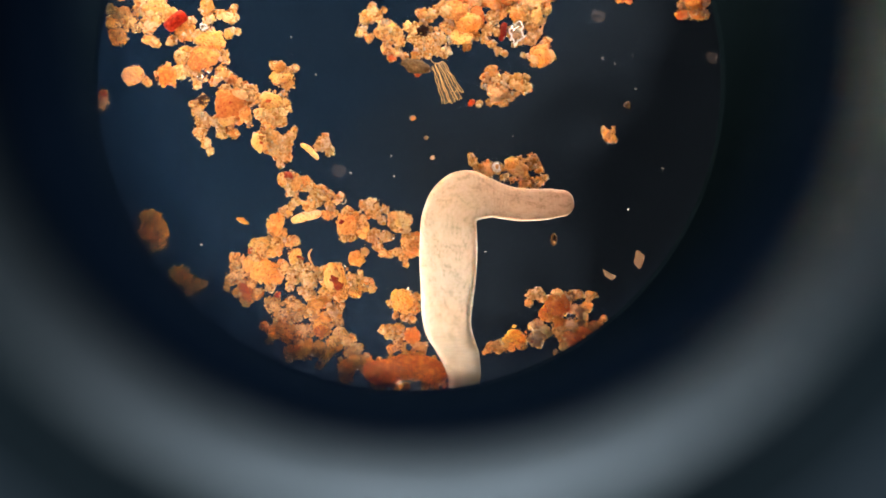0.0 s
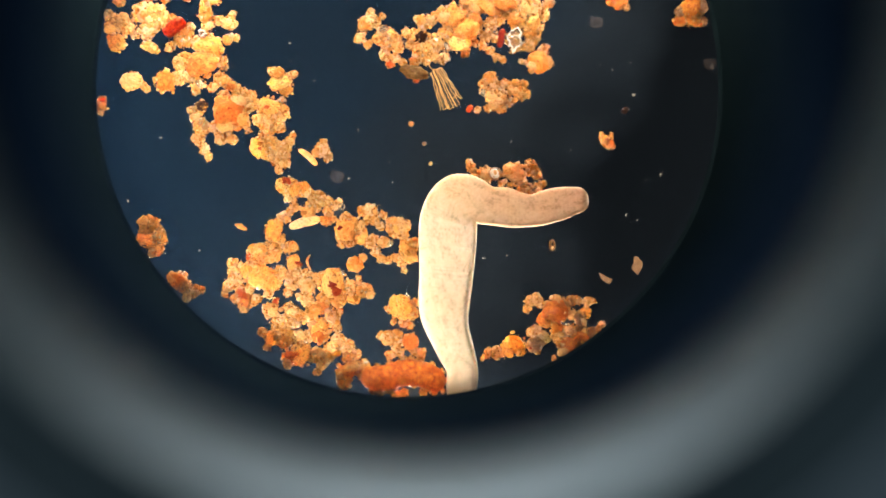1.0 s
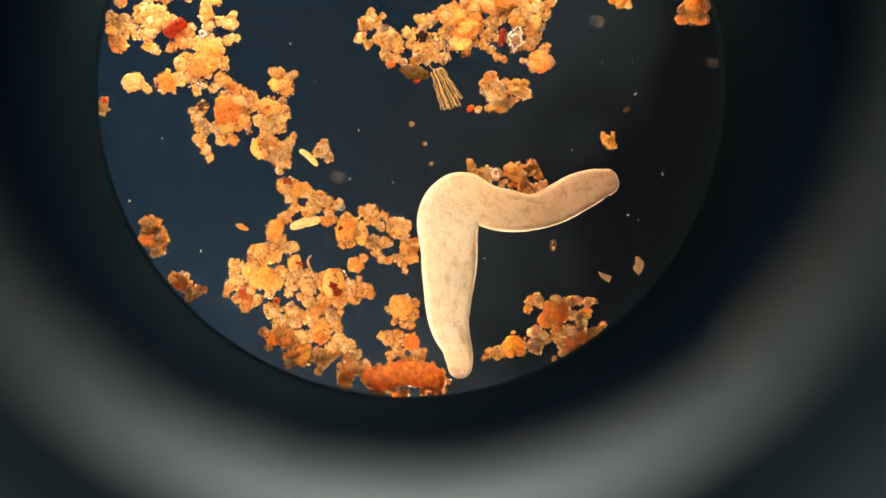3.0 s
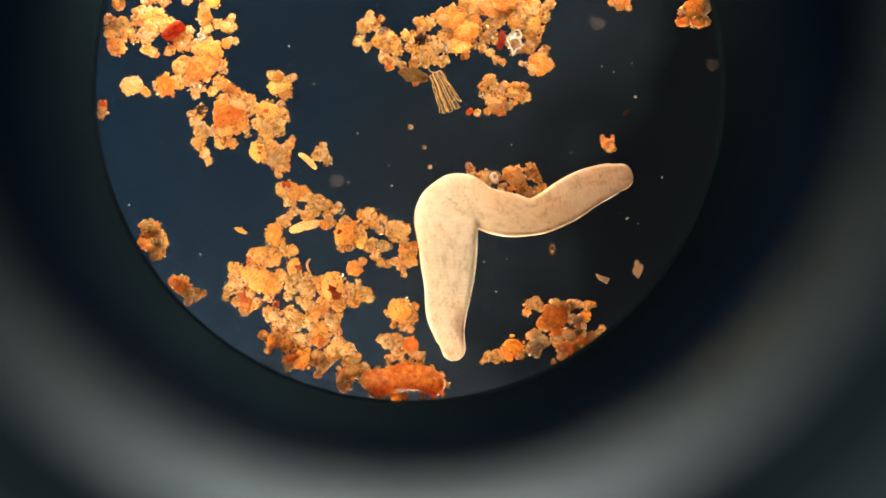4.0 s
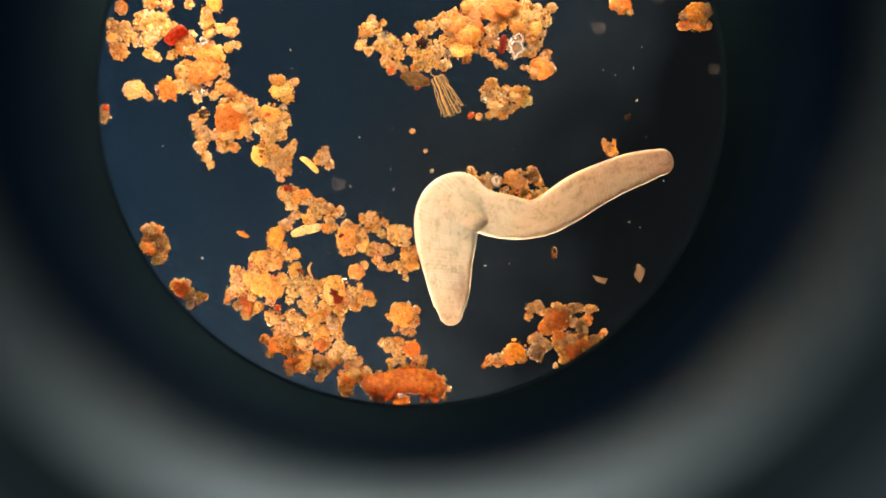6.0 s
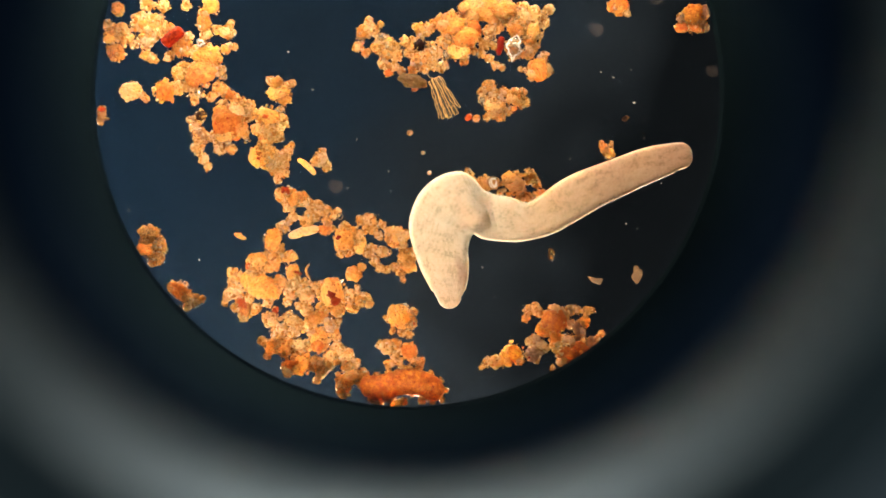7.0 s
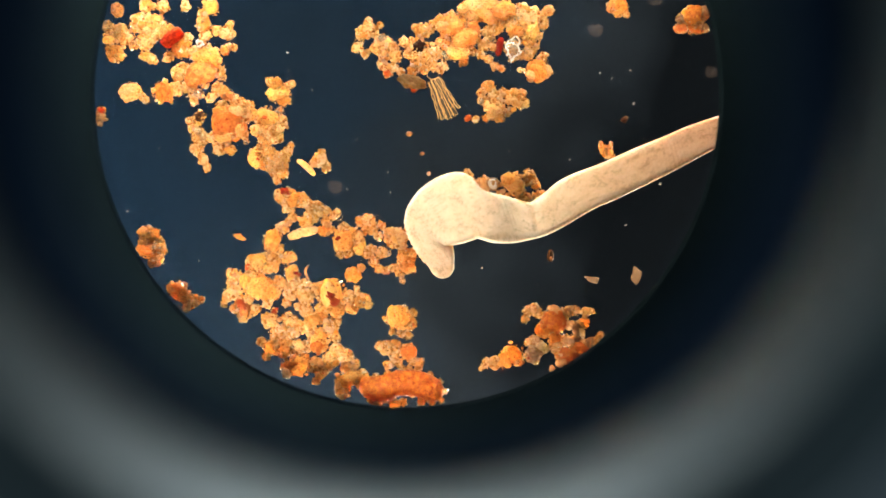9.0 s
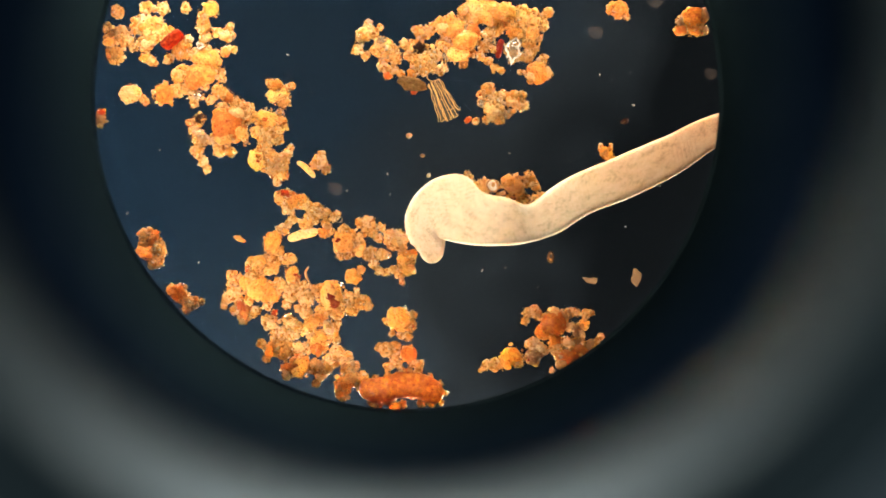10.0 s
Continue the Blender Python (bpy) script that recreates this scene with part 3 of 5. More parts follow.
def tissue():
    """A torn piece of plant tissue: files of long cells with bright walls."""
    rnd = random.Random(5)
    thing = new("plant_fragment")
    thing.location = (-2.4 * MM, 60.7 * MM, 0.0006)
    tagged(thing, "torn translucent brown plant tissue with rows of long cells", "plant fragment")
    top, end = Vector((-2.4, 60.7)), Vector((4.0, 47.1))
    way = end - top
    side = Vector((-way.y, way.x)).normalized()

    def spot(u, v):
        w = 2.3 + 2.6 * v + 0.6 * noise.noise(Vector((6 * v, 2.5 * u, 3)))
        p = way * v + side * (u * w + 0.3 * noise.noise(Vector((9 * v, 4 * u, 8))))
        return (p.x, p.y, 2.2 + 0.9 * (1 - u * u) + 0.25 * math.sin(7 * v))

    files = 8
    last = [rnd.uniform(0.72, 1.0) for _ in range(files)]
    edge = [2 * k / files - 1 + rnd.uniform(-0.09, 0.09) for k in range(files + 1)]
    for k in range(files + 1):
        far = max(last[max(k - 1, 0)], last[min(k, files - 1)])
        u = edge[k]
        part("cell_wall", mesh_of("cell_wall", strut([spot(u, far * i / 16) for i in range(17)], rnd.uniform(0.07, 0.15)), WALL), thing)
    for k in range(files):
        u0, u1 = edge[k], edge[k + 1]
        cuts = [0.0]
        while cuts[-1] < last[k] - 0.12:
            cuts.append(min(last[k], cuts[-1] + rnd.uniform(0.3, 0.55)))
        for v0, v1 in zip(cuts, cuts[1:]):
            part("cell_wall", mesh_of("cell_wall", strut([spot(u0 + (u1 - u0) * f / 4, v1 + 0.015 * math.sin(2 * f)) for f in range(5)], rnd.uniform(0.05, 0.09)), WALL), thing)
            bm = bmesh.new()
            quad = [Vector(spot(u, v)) for u, v in ((u0 + 0.04, v0), (u1 - 0.04, v0), (u1 - 0.04, v1), (u0 + 0.04, v1))]
            low = [bm.verts.new((q + Vector((0, 0, -0.25))) * MM) for q in quad]
            high = [bm.verts.new((q + Vector((0, 0, 0.0))) * MM) for q in quad]
            bm.faces.new(high)
            bm.faces.new(low[::-1])
            for i in range(4):
                bm.faces.new((low[i], low[(i + 1) % 4], high[(i + 1) % 4], high[i]))
            bmesh.ops.recalc_face_normals(bm, faces=bm.faces)
            part("cell", mesh_of("cell", bm, CELL, False), thing)
    curl = [(-0.2 + 2.1 * math.cos(a), 1.6 + 1.7 * math.sin(a), 3.2) for a in (0.3 * i for i in range(20))]
    part("curled_wall", mesh_of("curled_wall", strut(curl, 0.16), WALL), thing, "curled clear cell wall")
    husk = pose(-7.6 * MM, -0.6 * MM, 1.6 * MM, 0, 0, -12) @ Matrix.Diagonal((0.0048, 0.0024, 0.0016, 1))
    part("husk", mesh_of("husk", blob(33, 4, 0.14, 0.06), HUSK), thing, "brown husk", husk)


def jagged_crystal(points, size=1.0):
    """A glassy grain with bright broken edges."""
    rnd = random.Random(len(points))
    thing = new("clear_crystal")
    cx, cy = sum(p[0] for p in points) / len(points), sum(p[1] for p in points) / len(points)
    thing.location = (cx * MM, cy * MM, 0)
    tagged(thing, "clear jagged crystal with bright white edges", "crystal", group="clear crystals")
    ring = [(p[0] - cx, p[1] - cy) for p in points]
    for (x, y), (p, q) in zip(ring, ring[1:] + ring[:1]):
        line = [(x + (p - x) * f + rnd.gauss(0, 0.3) * size, y + (q - y) * f + rnd.gauss(0, 0.3) * size, 5.2 + rnd.gauss(0, 0.3)) for f in (0, 0.25, 0.5, 0.75, 1)]
        part("edge", mesh_of("edge", strut(line, rnd.uniform(0.14, 0.34) * size), WHITE), thing, "bright white edge")
    for _ in range(3):
        (x, y), (p, q) = rnd.sample(ring, 2)
        line = [((x + (p - x) * f) * 0.8 + rnd.gauss(0, 0.25), (y + (q - y) * f) * 0.8 + rnd.gauss(0, 0.25), 5.3) for f in (0, 0.3, 0.6)]
        part("edge", mesh_of("edge", strut(line, 0.15 * size), WHITE), thing, "bright white edge")
    bm = bmesh.new()
    for x, y in ring:
        for z, f in ((0.3, 0.75), (4.9, 0.95), (5.5, 0.5)):
            bm.verts.new((x * f * MM, y * f * MM, z * MM))
    bmesh.ops.convex_hull(bm, input=bm.verts[:])
    part("crystal", mesh_of("crystal", bm, CLEAR, False), thing)


def build_detritus():
    clump("golden granular detritus clump with pale flakes", [(-114.5, 70.4, 3.16, 'g'), (-116.5, 75.4, 2.37, 'o'), (-117.5, 80.3, 1.98, 'p'), (-112.5, 78.3, 2.77, 'p'),
    (-113.9, 85.6, 2.37, 'g'), (-110.6, 75.4, 2.77, 'g'), (-108.2, 73.4, 1.78, 'c'), (-105.6, 81.3, 3.56, 'p'),
    (-100.7, 79.3, 4.35, 'g'), (-103.2, 75, 3.16, 'p'), (-97.7, 78.3, 3.56, 'g'), (-104, 69.4, 1.98, 'o'), (-101.7, 68.4, 1.98, 'g'),
    (-95.7, 69, 1.98, 'p'), (-91.4, 72.4, 3.56, 'g'), (-86.8, 70.4, 2.37, 'p'), (-88.8, 76.3, 1.58, 'p'), (-103.6, 87.2, 2.37, 'g'),
    (-97.7, 86.8, 2.37, 'g'), (-89.8, 87.2, 1.98, 'p')], 1)
    clump("orange granular detritus clump with a clear crystal", [(-83.9, 73, 1.58, 'c'), (-85.4, 68, 1.38, 'c'), (-83.5, 80.3, 2.77, 'g'), (-83.9, 84.3, 1.78, 'p'), (-82.9, 76.3, 2.37, 'g'),
    (-80.9, 86.6, 2.77, 'o'), (-78.9, 78.3, 1.98, 'g'), (-75, 77.7, 2.77, 'g'), (-74, 80.9, 1.19, 'p'), (-72.8, 72.4, 1.19, 'p'),
    (-76, 71.4, 1.78, 'o'), (-81.9, 68.4, 4.35, 'o'), (-83.9, 63.5, 4.75, 'O'), (-86.8, 60.5, 2.77, 'o'), (-90.8, 65.1, 2.37, 'g'),
    (-92.2, 63.5, 2.77, 'g'), (-77.5, 64.5, 1.38, 'p'), (-76.9, 61.9, 1.19, 'c')], 2)
    clump("orange and pale granular detritus clump", [(-97.3, 56.6, 4.15, 'O'), (-92.8, 58, 2.77, 'g'), (-88.8, 58.5, 2.37, 'p'), (-85.4, 56, 1.98, 'c'), (-86.8, 53.6, 1.78, 'p'),
    (-80.9, 54.6, 1.78, 'p'), (-77.9, 57.6, 2.77, 'g'), (-75, 55.6, 2.37, 'o'), (-72.4, 53.6, 1.98, 'g')], 3)
    clump("pale golden rounded detritus ball with a tail", [(-109.2, 56.6, 3.56, 'P'), (-111.2, 57.2, 1.98, 'g'), (-105, 55, 1.58, 'p'), (-104, 53.6, 0.99, 's')], 4, 0.5)
    clump("large orange detritus clump with grey glassy flakes", [(-74, 45.7, 5.93, 'O'), (-76.9, 48.7, 3.16, 'o'), (-71, 49.6, 2.77, 'g'), (-68, 47.7, 1.98, 'p'), (-76, 41.3, 2.77, 'o'),
    (-70, 42.7, 2.37, 'g'), (-67.1, 51.6, 1.58, 'p'), (-69.6, 53, 1.78, 'p'), (-76.9, 52, 1.98, 'p'), (-84.9, 47.7, 2.37, 'd'),
    (-86.8, 44.7, 2.37, 'p'), (-84.9, 40.7, 2.97, 's'), (-84.5, 42.3, 1.19, 'c'), (-80.9, 40.7, 1.98, 's'), (-85.8, 36.8, 2.37, 'p'),
    (-77.9, 36.8, 2.37, 'g'), (-74, 36.4, 1.98, 'g'), (-83.5, 32.8, 1.98, 'p'), (-82.3, 30.3, 1.38, 'p'), (-68.6, 39.4, 0.99, 'c'),
    (-88.8, 46.7, 1.19, 'p')], 5)
    clump("golden detritus clump with red-brown inclusions", [(-61.1, 47.7, 3.96, 'O'), (-61.3, 47.7, 1.38, 'r'), (-65.1, 48.7, 1.98, 'g'), (-64.1, 43.3, 2.77, 'g'),
    (-60.1, 42.1, 3.16, 'p'), (-56.2, 44.7, 2.37, 'g'), (-55.6, 46.7, 1.98, 'g'), (-56.6, 50, 1.58, 'c'), (-57.2, 40.7, 2.37, 'p'),
    (-62.1, 38.8, 2.77, 'g'), (-64.1, 33.8, 3.56, 'o'), (-63.5, 33.2, 1.38, 'r'), (-60.1, 34.8, 2.77, 'g'), (-56.2, 32.8, 3.16, 'p'),
    (-54.2, 35.4, 1.98, 'p'), (-52.8, 37.8, 1.19, 'g'), (-58.2, 28.9, 2.37, 'p'), (-62.1, 30.9, 1.98, 'g'), (-55.2, 27.9, 1.78, 'g'),
    (-57.8, 25.5, 1.58, 'p')], 6)
    clump("orange detritus lump with a red streak", [(-56.8, 56.6, 3.96, 'o'), (-58.2, 59.5, 2.77, 'g'), (-55.2, 53.6, 2.37, 'g'), (-60.5, 60.7, 1.38, 's'),
    (-52.6, 59.5, 1.38, 's'), (-59.3, 54.6, 0.99, 'r'), (-57.6, 54.8, 0.99, 'r'), (-55.8, 55.6, 0.79, 'r'),
    (-57.4, 49.6, 1.19, 'c')], 7)
    clump("pale grey-brown silt flake", [(-42.7, 32.8, 2.77, 's'), (-40.3, 30.3, 1.78, 's'), (-44.3, 31.8, 1.78, 'p'), (-41.9, 35.2, 1.58, 's')], 8)
    clump("small orange and red detritus clump", [(-56.2, 20, 2.77, 'g'), (-54.6, 21.6, 1.98, 'r'), (-52.2, 19, 2.77, 'o'), (-49.2, 19, 2.77, 'o'), (-54.2, 16, 1.98, 'p'),
    (-52.6, 15.6, 1.58, 'g'), (-47.3, 18, 1.78, 'g'), (-45.3, 15.6, 2.37, 'p'), (-43.3, 17, 1.58, 'p'), (-40.3, 15, 1.38, 'p'),
    (-41.3, 14, 1.38, 'g'), (-44.3, 12.5, 1.98, 'p')], 9)
    clump("golden detritus clump with broken rods", [(-47.3, 11.1, 2.77, 'g'), (-52.2, 12.5, 1.78, 'p'), (-53.6, 11.1, 1.58, 'g'), (-56.8, 9.1, 1.58, 'p'), (-55.2, 8.1, 1.38, 'g'),
    (-41.3, 7.7, 1.78, 'o'), (-38.8, 8.5, 1.58, 'g'), (-37.4, 13.1, 1.58, 'p'), (-36.4, 14.4, 1.19, 'p'), (-40.3, 11.1, 1.78, 'g'),
    (-34, 9.1, 1.98, 'p')], 10)
    clump("orange and pale detritus clump of many grains", [(-33.4, 5.1, 3.96, 'o'), (-35.4, 4.9, 1.19, 'r'), (-36, 1.8, 1.58, 'o'), (-29.5, 5.1, 2.77, 'g'), (-28.5, 2.2, 2.57, 'o'),
    (-32.4, 0.2, 1.98, 'g'), (-26.1, 0.2, 1.78, 'p'), (-28.5, 11.1, 1.98, 'g'), (-25.5, 11.5, 2.77, 'p'), (-24.5, 9.1, 2.77, 'g'),
    (-20.6, 9.5, 1.38, 'p'), (-21.8, 5.7, 1.58, 's'), (-24.5, 1.2, 1.98, 's'), (-20.6, 0.2, 2.18, 'p'), (-18.6, -0.2, 1.19, 'c'),
    (-23.5, -2.8, 1.98, 'p'), (-21.6, -5.7, 1.58, 'p'), (-19.2, -6.3, 1.38, 'p'), (-35.4, -0.8, 1.19, 'p')], 11)
    clump("golden detritus lump with an orange heart", [(-15.6, 5.1, 3.96, 'g'), (-15.8, 4.9, 1.78, 'o'), (-17.6, 7.1, 2.37, 'g'), (-13.1, 6.1, 1.98, 'p'), (-13.6, 2.2, 1.78, 'p'),
    (-11.9, -1.8, 3.56, 'g'), (-11.7, -4.7, 2.77, 'g'), (-14.2, -6.7, 1.98, 'g'), (-13.4, -9.7, 1.19, 'p'), (-9.7, 0.2, 1.58, 'o'),
    (-16.6, -5.3, 1.58, 'p')], 12)
    clump("orange granular detritus clump on glass", [(-59.1, 4.2, 3.56, 'o'), (-60.5, 0.8, 1.78, 'c'), (-57.8, 0.2, 2.77, 'g'), (-53.8, -1.6, 2.37, 'g'), (-52, -1.6, 1.58, 'g'),
    (-65.1, -4.7, 3.96, 'g'), (-67.4, -5.1, 1.19, 'r'), (-63.1, -2.8, 2.77, 'o'), (-59.7, -3.8, 3.56, 'g'), (-69, -9.7, 2.77, 'o'),
    (-64.1, -11.7, 4.35, 'O'), (-60.1, -13.6, 3.56, 'o'), (-56.8, -10.7, 2.37, 'g'), (-73.6, -7.3, 1.98, 'g'),
    (-74, -9.9, 1.38, 'p'), (-73, -13.6, 2.77, 'p'), (-75.4, -15.6, 1.98, 'p'), (-76.5, -18, 1.19, 'p'), (-68, -16.6, 2.57, 'g'),
    (-61.1, -18, 1.78, 'p')], 13)
    clump("dark red detritus lump in a pale husk", [(-70, -19.6, 3.36, 'b'), (-70, -18.8, 2.18, 'r'), (-66.1, -20.2, 1.98, 'g'), (-69.6, -22.2, 2.37, 'p'), (-73, -19.6, 1.58, 'g'),
    (-65.1, -19.6, 1.58, 'p')], 14)
    clump("pale detritus clump with a large red-hearted grain", [(-52, -8.1, 2.18, 'r'), (-52.4, -6.9, 2.57, 'o'), (-51.4, -10.1, 1.98, 'p'), (-54.2, -11.7, 1.58, 'p'),
    (-53.2, -14.6, 2.37, 'p'), (-50.2, -13.3, 2.37, 'p'), (-48.3, -10.7, 1.58, 'g'), (-47.3, -15.6, 2.97, 'p'),
    (-50.2, -19, 1.58, 'p'), (-44.3, -12.7, 1.98, 'p'), (-38.4, -14.6, 5.34, 'O'), (-38.4, -13.6, 2.57, 'r'),
    (-37, -17.2, 1.58, 'r'), (-42.3, -11.7, 1.78, 'p'), (-41.3, -19.6, 2.77, 'g'), (-36.4, -20, 2.77, 'g'),
    (-32.4, -15.6, 2.37, 'g'), (-27.5, -16.6, 2.77, 'g'), (-29.5, -12.7, 1.19, 'p'), (-25.5, -18, 1.78, 'g'),
    (-31.4, -19.6, 2.18, 'g'), (-47.3, -20.6, 2.37, 'p'), (-54.2, -17.6, 1.58, 's')], 15)
    clump("pale glassy detritus clump on glass", [(-58.7, -21, 1.38, 'r'), (-60.1, -24.5, 2.77, 'p'), (-61.5, -22.9, 1.78, 'p'), (-53.2, -23.5, 2.77, 'p'),
    (-50.2, -25.5, 1.98, 'p'), (-56.2, -27.5, 2.77, 's'), (-58.2, -29.9, 1.98, 'p'), (-52.2, -28.5, 2.37, 's'),
    (-53.8, -22.2, 1.19, 'c'), (-63.1, -31.4, 1.78, 'p')], 16)
    clump("orange detritus clump with a red-orange core", [(-45.3, -23.5, 3.16, 'g'), (-47.3, -26.5, 2.37, 'g'), (-42.3, -22.5, 2.37, 'o'), (-38.4, -26.5, 2.37, 's'),
    (-36.4, -24.5, 1.58, 'p'), (-37, -29.9, 1.98, 'p'), (-42.7, -31.1, 2.97, 'O'), (-42.7, -32.6, 2.77, 'b'),
    (-42.3, -28.5, 1.98, 'o'), (-39.4, -23.5, 1.38, 'c')], 17)
    clump("orange-brown granular detritus clump", [(-60.1, -33.8, 2.57, 'o'), (-61.7, -36.8, 1.19, 'p'), (-55.2, -33.4, 3.56, 'g'), (-50.2, -33.4, 3.16, 'g'),
    (-47.3, -32.4, 1.98, 'p'), (-53.2, -40, 3.16, 'o'), (-49.2, -39.4, 3.96, 'O'), (-54.2, -42.3, 1.98, 'p'),
    (-44.3, -39.4, 2.77, 'p'), (-42.3, -42.3, 2.37, 'p'), (-40.5, -41.5, 1.19, 'r'), (-43.9, -45.3, 1.58, 's'),
    (-38.4, -37.4, 3.16, 'g'), (-36.4, -34.4, 2.77, 'p'), (-33.4, -36.4, 2.77, 'p'), (-32.8, -40.3, 2.37, 'g'),
    (-30.1, -39.4, 1.78, 'p'), (-39.4, -40.3, 1.98, 'p')], 18)
    clump("golden detritus block beside a brown rod", [(-33.4, -45.3, 3.56, 'o'), (-34.4, -48.9, 2.77, 'g'), (-35.4, -46.3, 1.98, 'g'), (-31.4, -43.3, 2.37, 'o'),
    (-27.5, -43.3, 2.37, 'g'), (-28.5, -46.5, 1.58, 'p'), (-24.5, -51.8, 1.58, 'p'), (-21.6, -52.8, 1.38, 'g'),
    (-16, -53.6, 1.98, 'o'), (-13.4, -52.8, 1.58, 'g'), (-18.6, -52, 1.19, 'p'), (-6.7, -52.4, 1.58, 'p'),
    (-2.8, -52.8, 1.19, 'o')], 19)
    clump("orange detritus clump with a red spot", [(-14.2, -22.5, 4.35, 'o'), (-16.6, -20.6, 1.98, 'g'), (-10.7, -25.1, 2.37, 'g'), (-9.9, -25.5, 0.99, 'r'),
    (-18.6, -23.5, 1.58, 'p'), (-13.6, -28.5, 1.58, 'p'), (-9.5, -21.2, 1.38, 'g'), (-17.2, -27.9, 1.19, 'p'),
    (-11.3, -29.5, 1.19, 'p')], 20)
    clump("small golden and pale detritus balls", [(-18.6, -33.4, 2.77, 'p'), (-21.6, -32.8, 1.58, 'p'), (-16.2, -32.4, 2.18, 'g'), (-11.1, -34.8, 2.97, 'O'),
    (-16, -36.4, 1.58, 'p'), (-18.6, -39.4, 1.78, 'g'), (-15, -38.8, 1.58, 'p'), (-9.7, -38.4, 1.58, 'p'), (-13.6, -40.9, 1.19, 'p'),
    (-7.7, -40.3, 1.58, 'p'), (-6.7, -38.2, 0.99, 'g'), (-11.7, -41.3, 1.19, 'g')], 21)
    clump("bright golden crystalline detritus clump", [(-27.5, 77.3, 2.77, 'g'), (-29.5, 72.4, 1.98, 'g'), (-26.5, 70.4, 1.58, 'g'), (-24.5, 78.3, 2.77, 'g'),
    (-25.5, 81.7, 1.58, 's'), (-21.2, 80.3, 0.99, 'p'), (-20.6, 75.4, 1.98, 'c'), (-22.5, 72.4, 2.37, 'g'), (-18.6, 74.4, 1.98, 'o'),
    (-19.6, 71.4, 1.98, 'g'), (-15.6, 69.4, 2.37, 'g'), (-16.6, 72.4, 1.98, 'p'), (-20.6, 66.5, 1.98, 'g'), (-18.4, 63.5, 1.78, 'r'),
    (-16.6, 65.5, 1.78, 'p'), (-14.2, 63.9, 1.38, 's'), (-20.2, 68.4, 1.38, 'c')], 22)
    clump("bright golden and orange detritus clump", [(-12.7, 74.4, 1.98, 'g'), (-9.7, 73.4, 2.77, 'g'), (-11.7, 70.4, 1.58, 'g'), (-6.7, 78.3, 2.77, 'g'), (-6.7, 78.1, 1.19, 'o'),
    (-4.4, 78.3, 1.98, 'g'), (-9.3, 79.7, 0.99, 'p'), (-1.8, 80.3, 1.98, 'g'), (-0.4, 82.9, 1.19, 'g'), (-6.7, 72.4, 2.77, 'd'),
    (-8.7, 68.4, 2.77, 'g'), (-4.7, 68.4, 2.77, 'g'), (-1.8, 70.4, 2.37, 'p'), (-9.7, 64.5, 1.98, 'g'), (-5.7, 65.5, 2.37, 'g'),
    (-2.8, 65.9, 1.98, 'g'), (-0.2, 64.5, 1.38, 'g'), (1.2, 65.9, 1.58, 'p')], 23)
    clump("large glowing orange detritus lump", [(4.2, 80.3, 4.35, 'o'), (8.1, 75.4, 5.34, 'O'), (6.1, 71, 3.96, 'O'), (1.2, 79.3, 2.37, 'g'), (0.2, 74.4, 1.98, 'g'),
    (1.8, 69.8, 1.98, 'c'), (8.1, 67.4, 1.58, 'g'), (11.1, 71.4, 1.58, 'g'), (11.5, 78.3, 2.57, 'o'), (11.1, 81.3, 2.37, 'g')], 24)
    clump("bright golden bank of detritus", [(11.1, 85.6, 4.35, 'G'), (17, 85.2, 4.75, 'G'), (21.6, 84.5, 3.96, 'G'), (8.1, 86, 2.37, 'g'), (23.9, 81.3, 2.37, 'g'),
    (28.9, 84.3, 3.56, 'g'), (32.8, 82.9, 3.56, 'g'), (37.8, 85.2, 1.98, 'p'), (26.9, 78.9, 3.56, 'g'), (31.8, 78.3, 3.56, 'o'),
    (36.4, 80.9, 1.98, 'g'), (31.3, 74.4, 2.37, 'g'), (34.8, 76.3, 1.19, 'p'), (22.9, 85.2, 3.16, 'o')], 25)
    clump("golden glassy detritus clump with crystals", [(17, 78.3, 2.37, 'p'), (20, 79.3, 2.37, 'g'), (15.4, 73.4, 1.98, 'p'), (19, 72.4, 1.58, 'p'), (14, 70.4, 1.58, 'g'),
    (17, 68.4, 1.58, 'g'), (19, 65.9, 1.38, 'p'), (21.6, 65.1, 1.19, 'g'), (24.9, 71.4, 2.57, 'c'), (23.5, 73, 1.78, 'c'),
    (25.3, 69, 1.58, 'c'), (27.9, 74.8, 1.38, 'c'), (31.8, 71.4, 1.98, 'p'), (33.8, 73, 1.19, 'p'), (28.9, 69.8, 1.58, 'g'),
    (31.3, 69.4, 1.58, 'g'), (12.7, 75.4, 1.58, 'g'), (18, 75.4, 1.58, 'c')], 26)
    clump("round golden ball of detritus", [(34.2, 64.1, 4.15, 'O'), (35.8, 68, 1.98, 'g'), (37.8, 63.9, 1.98, 'g'), (31.8, 62.5, 1.98, 'g'), (28.1, 64.5, 0.99, 'p'),
    (36.4, 69.8, 1.19, 'p')], 27, 0.6)
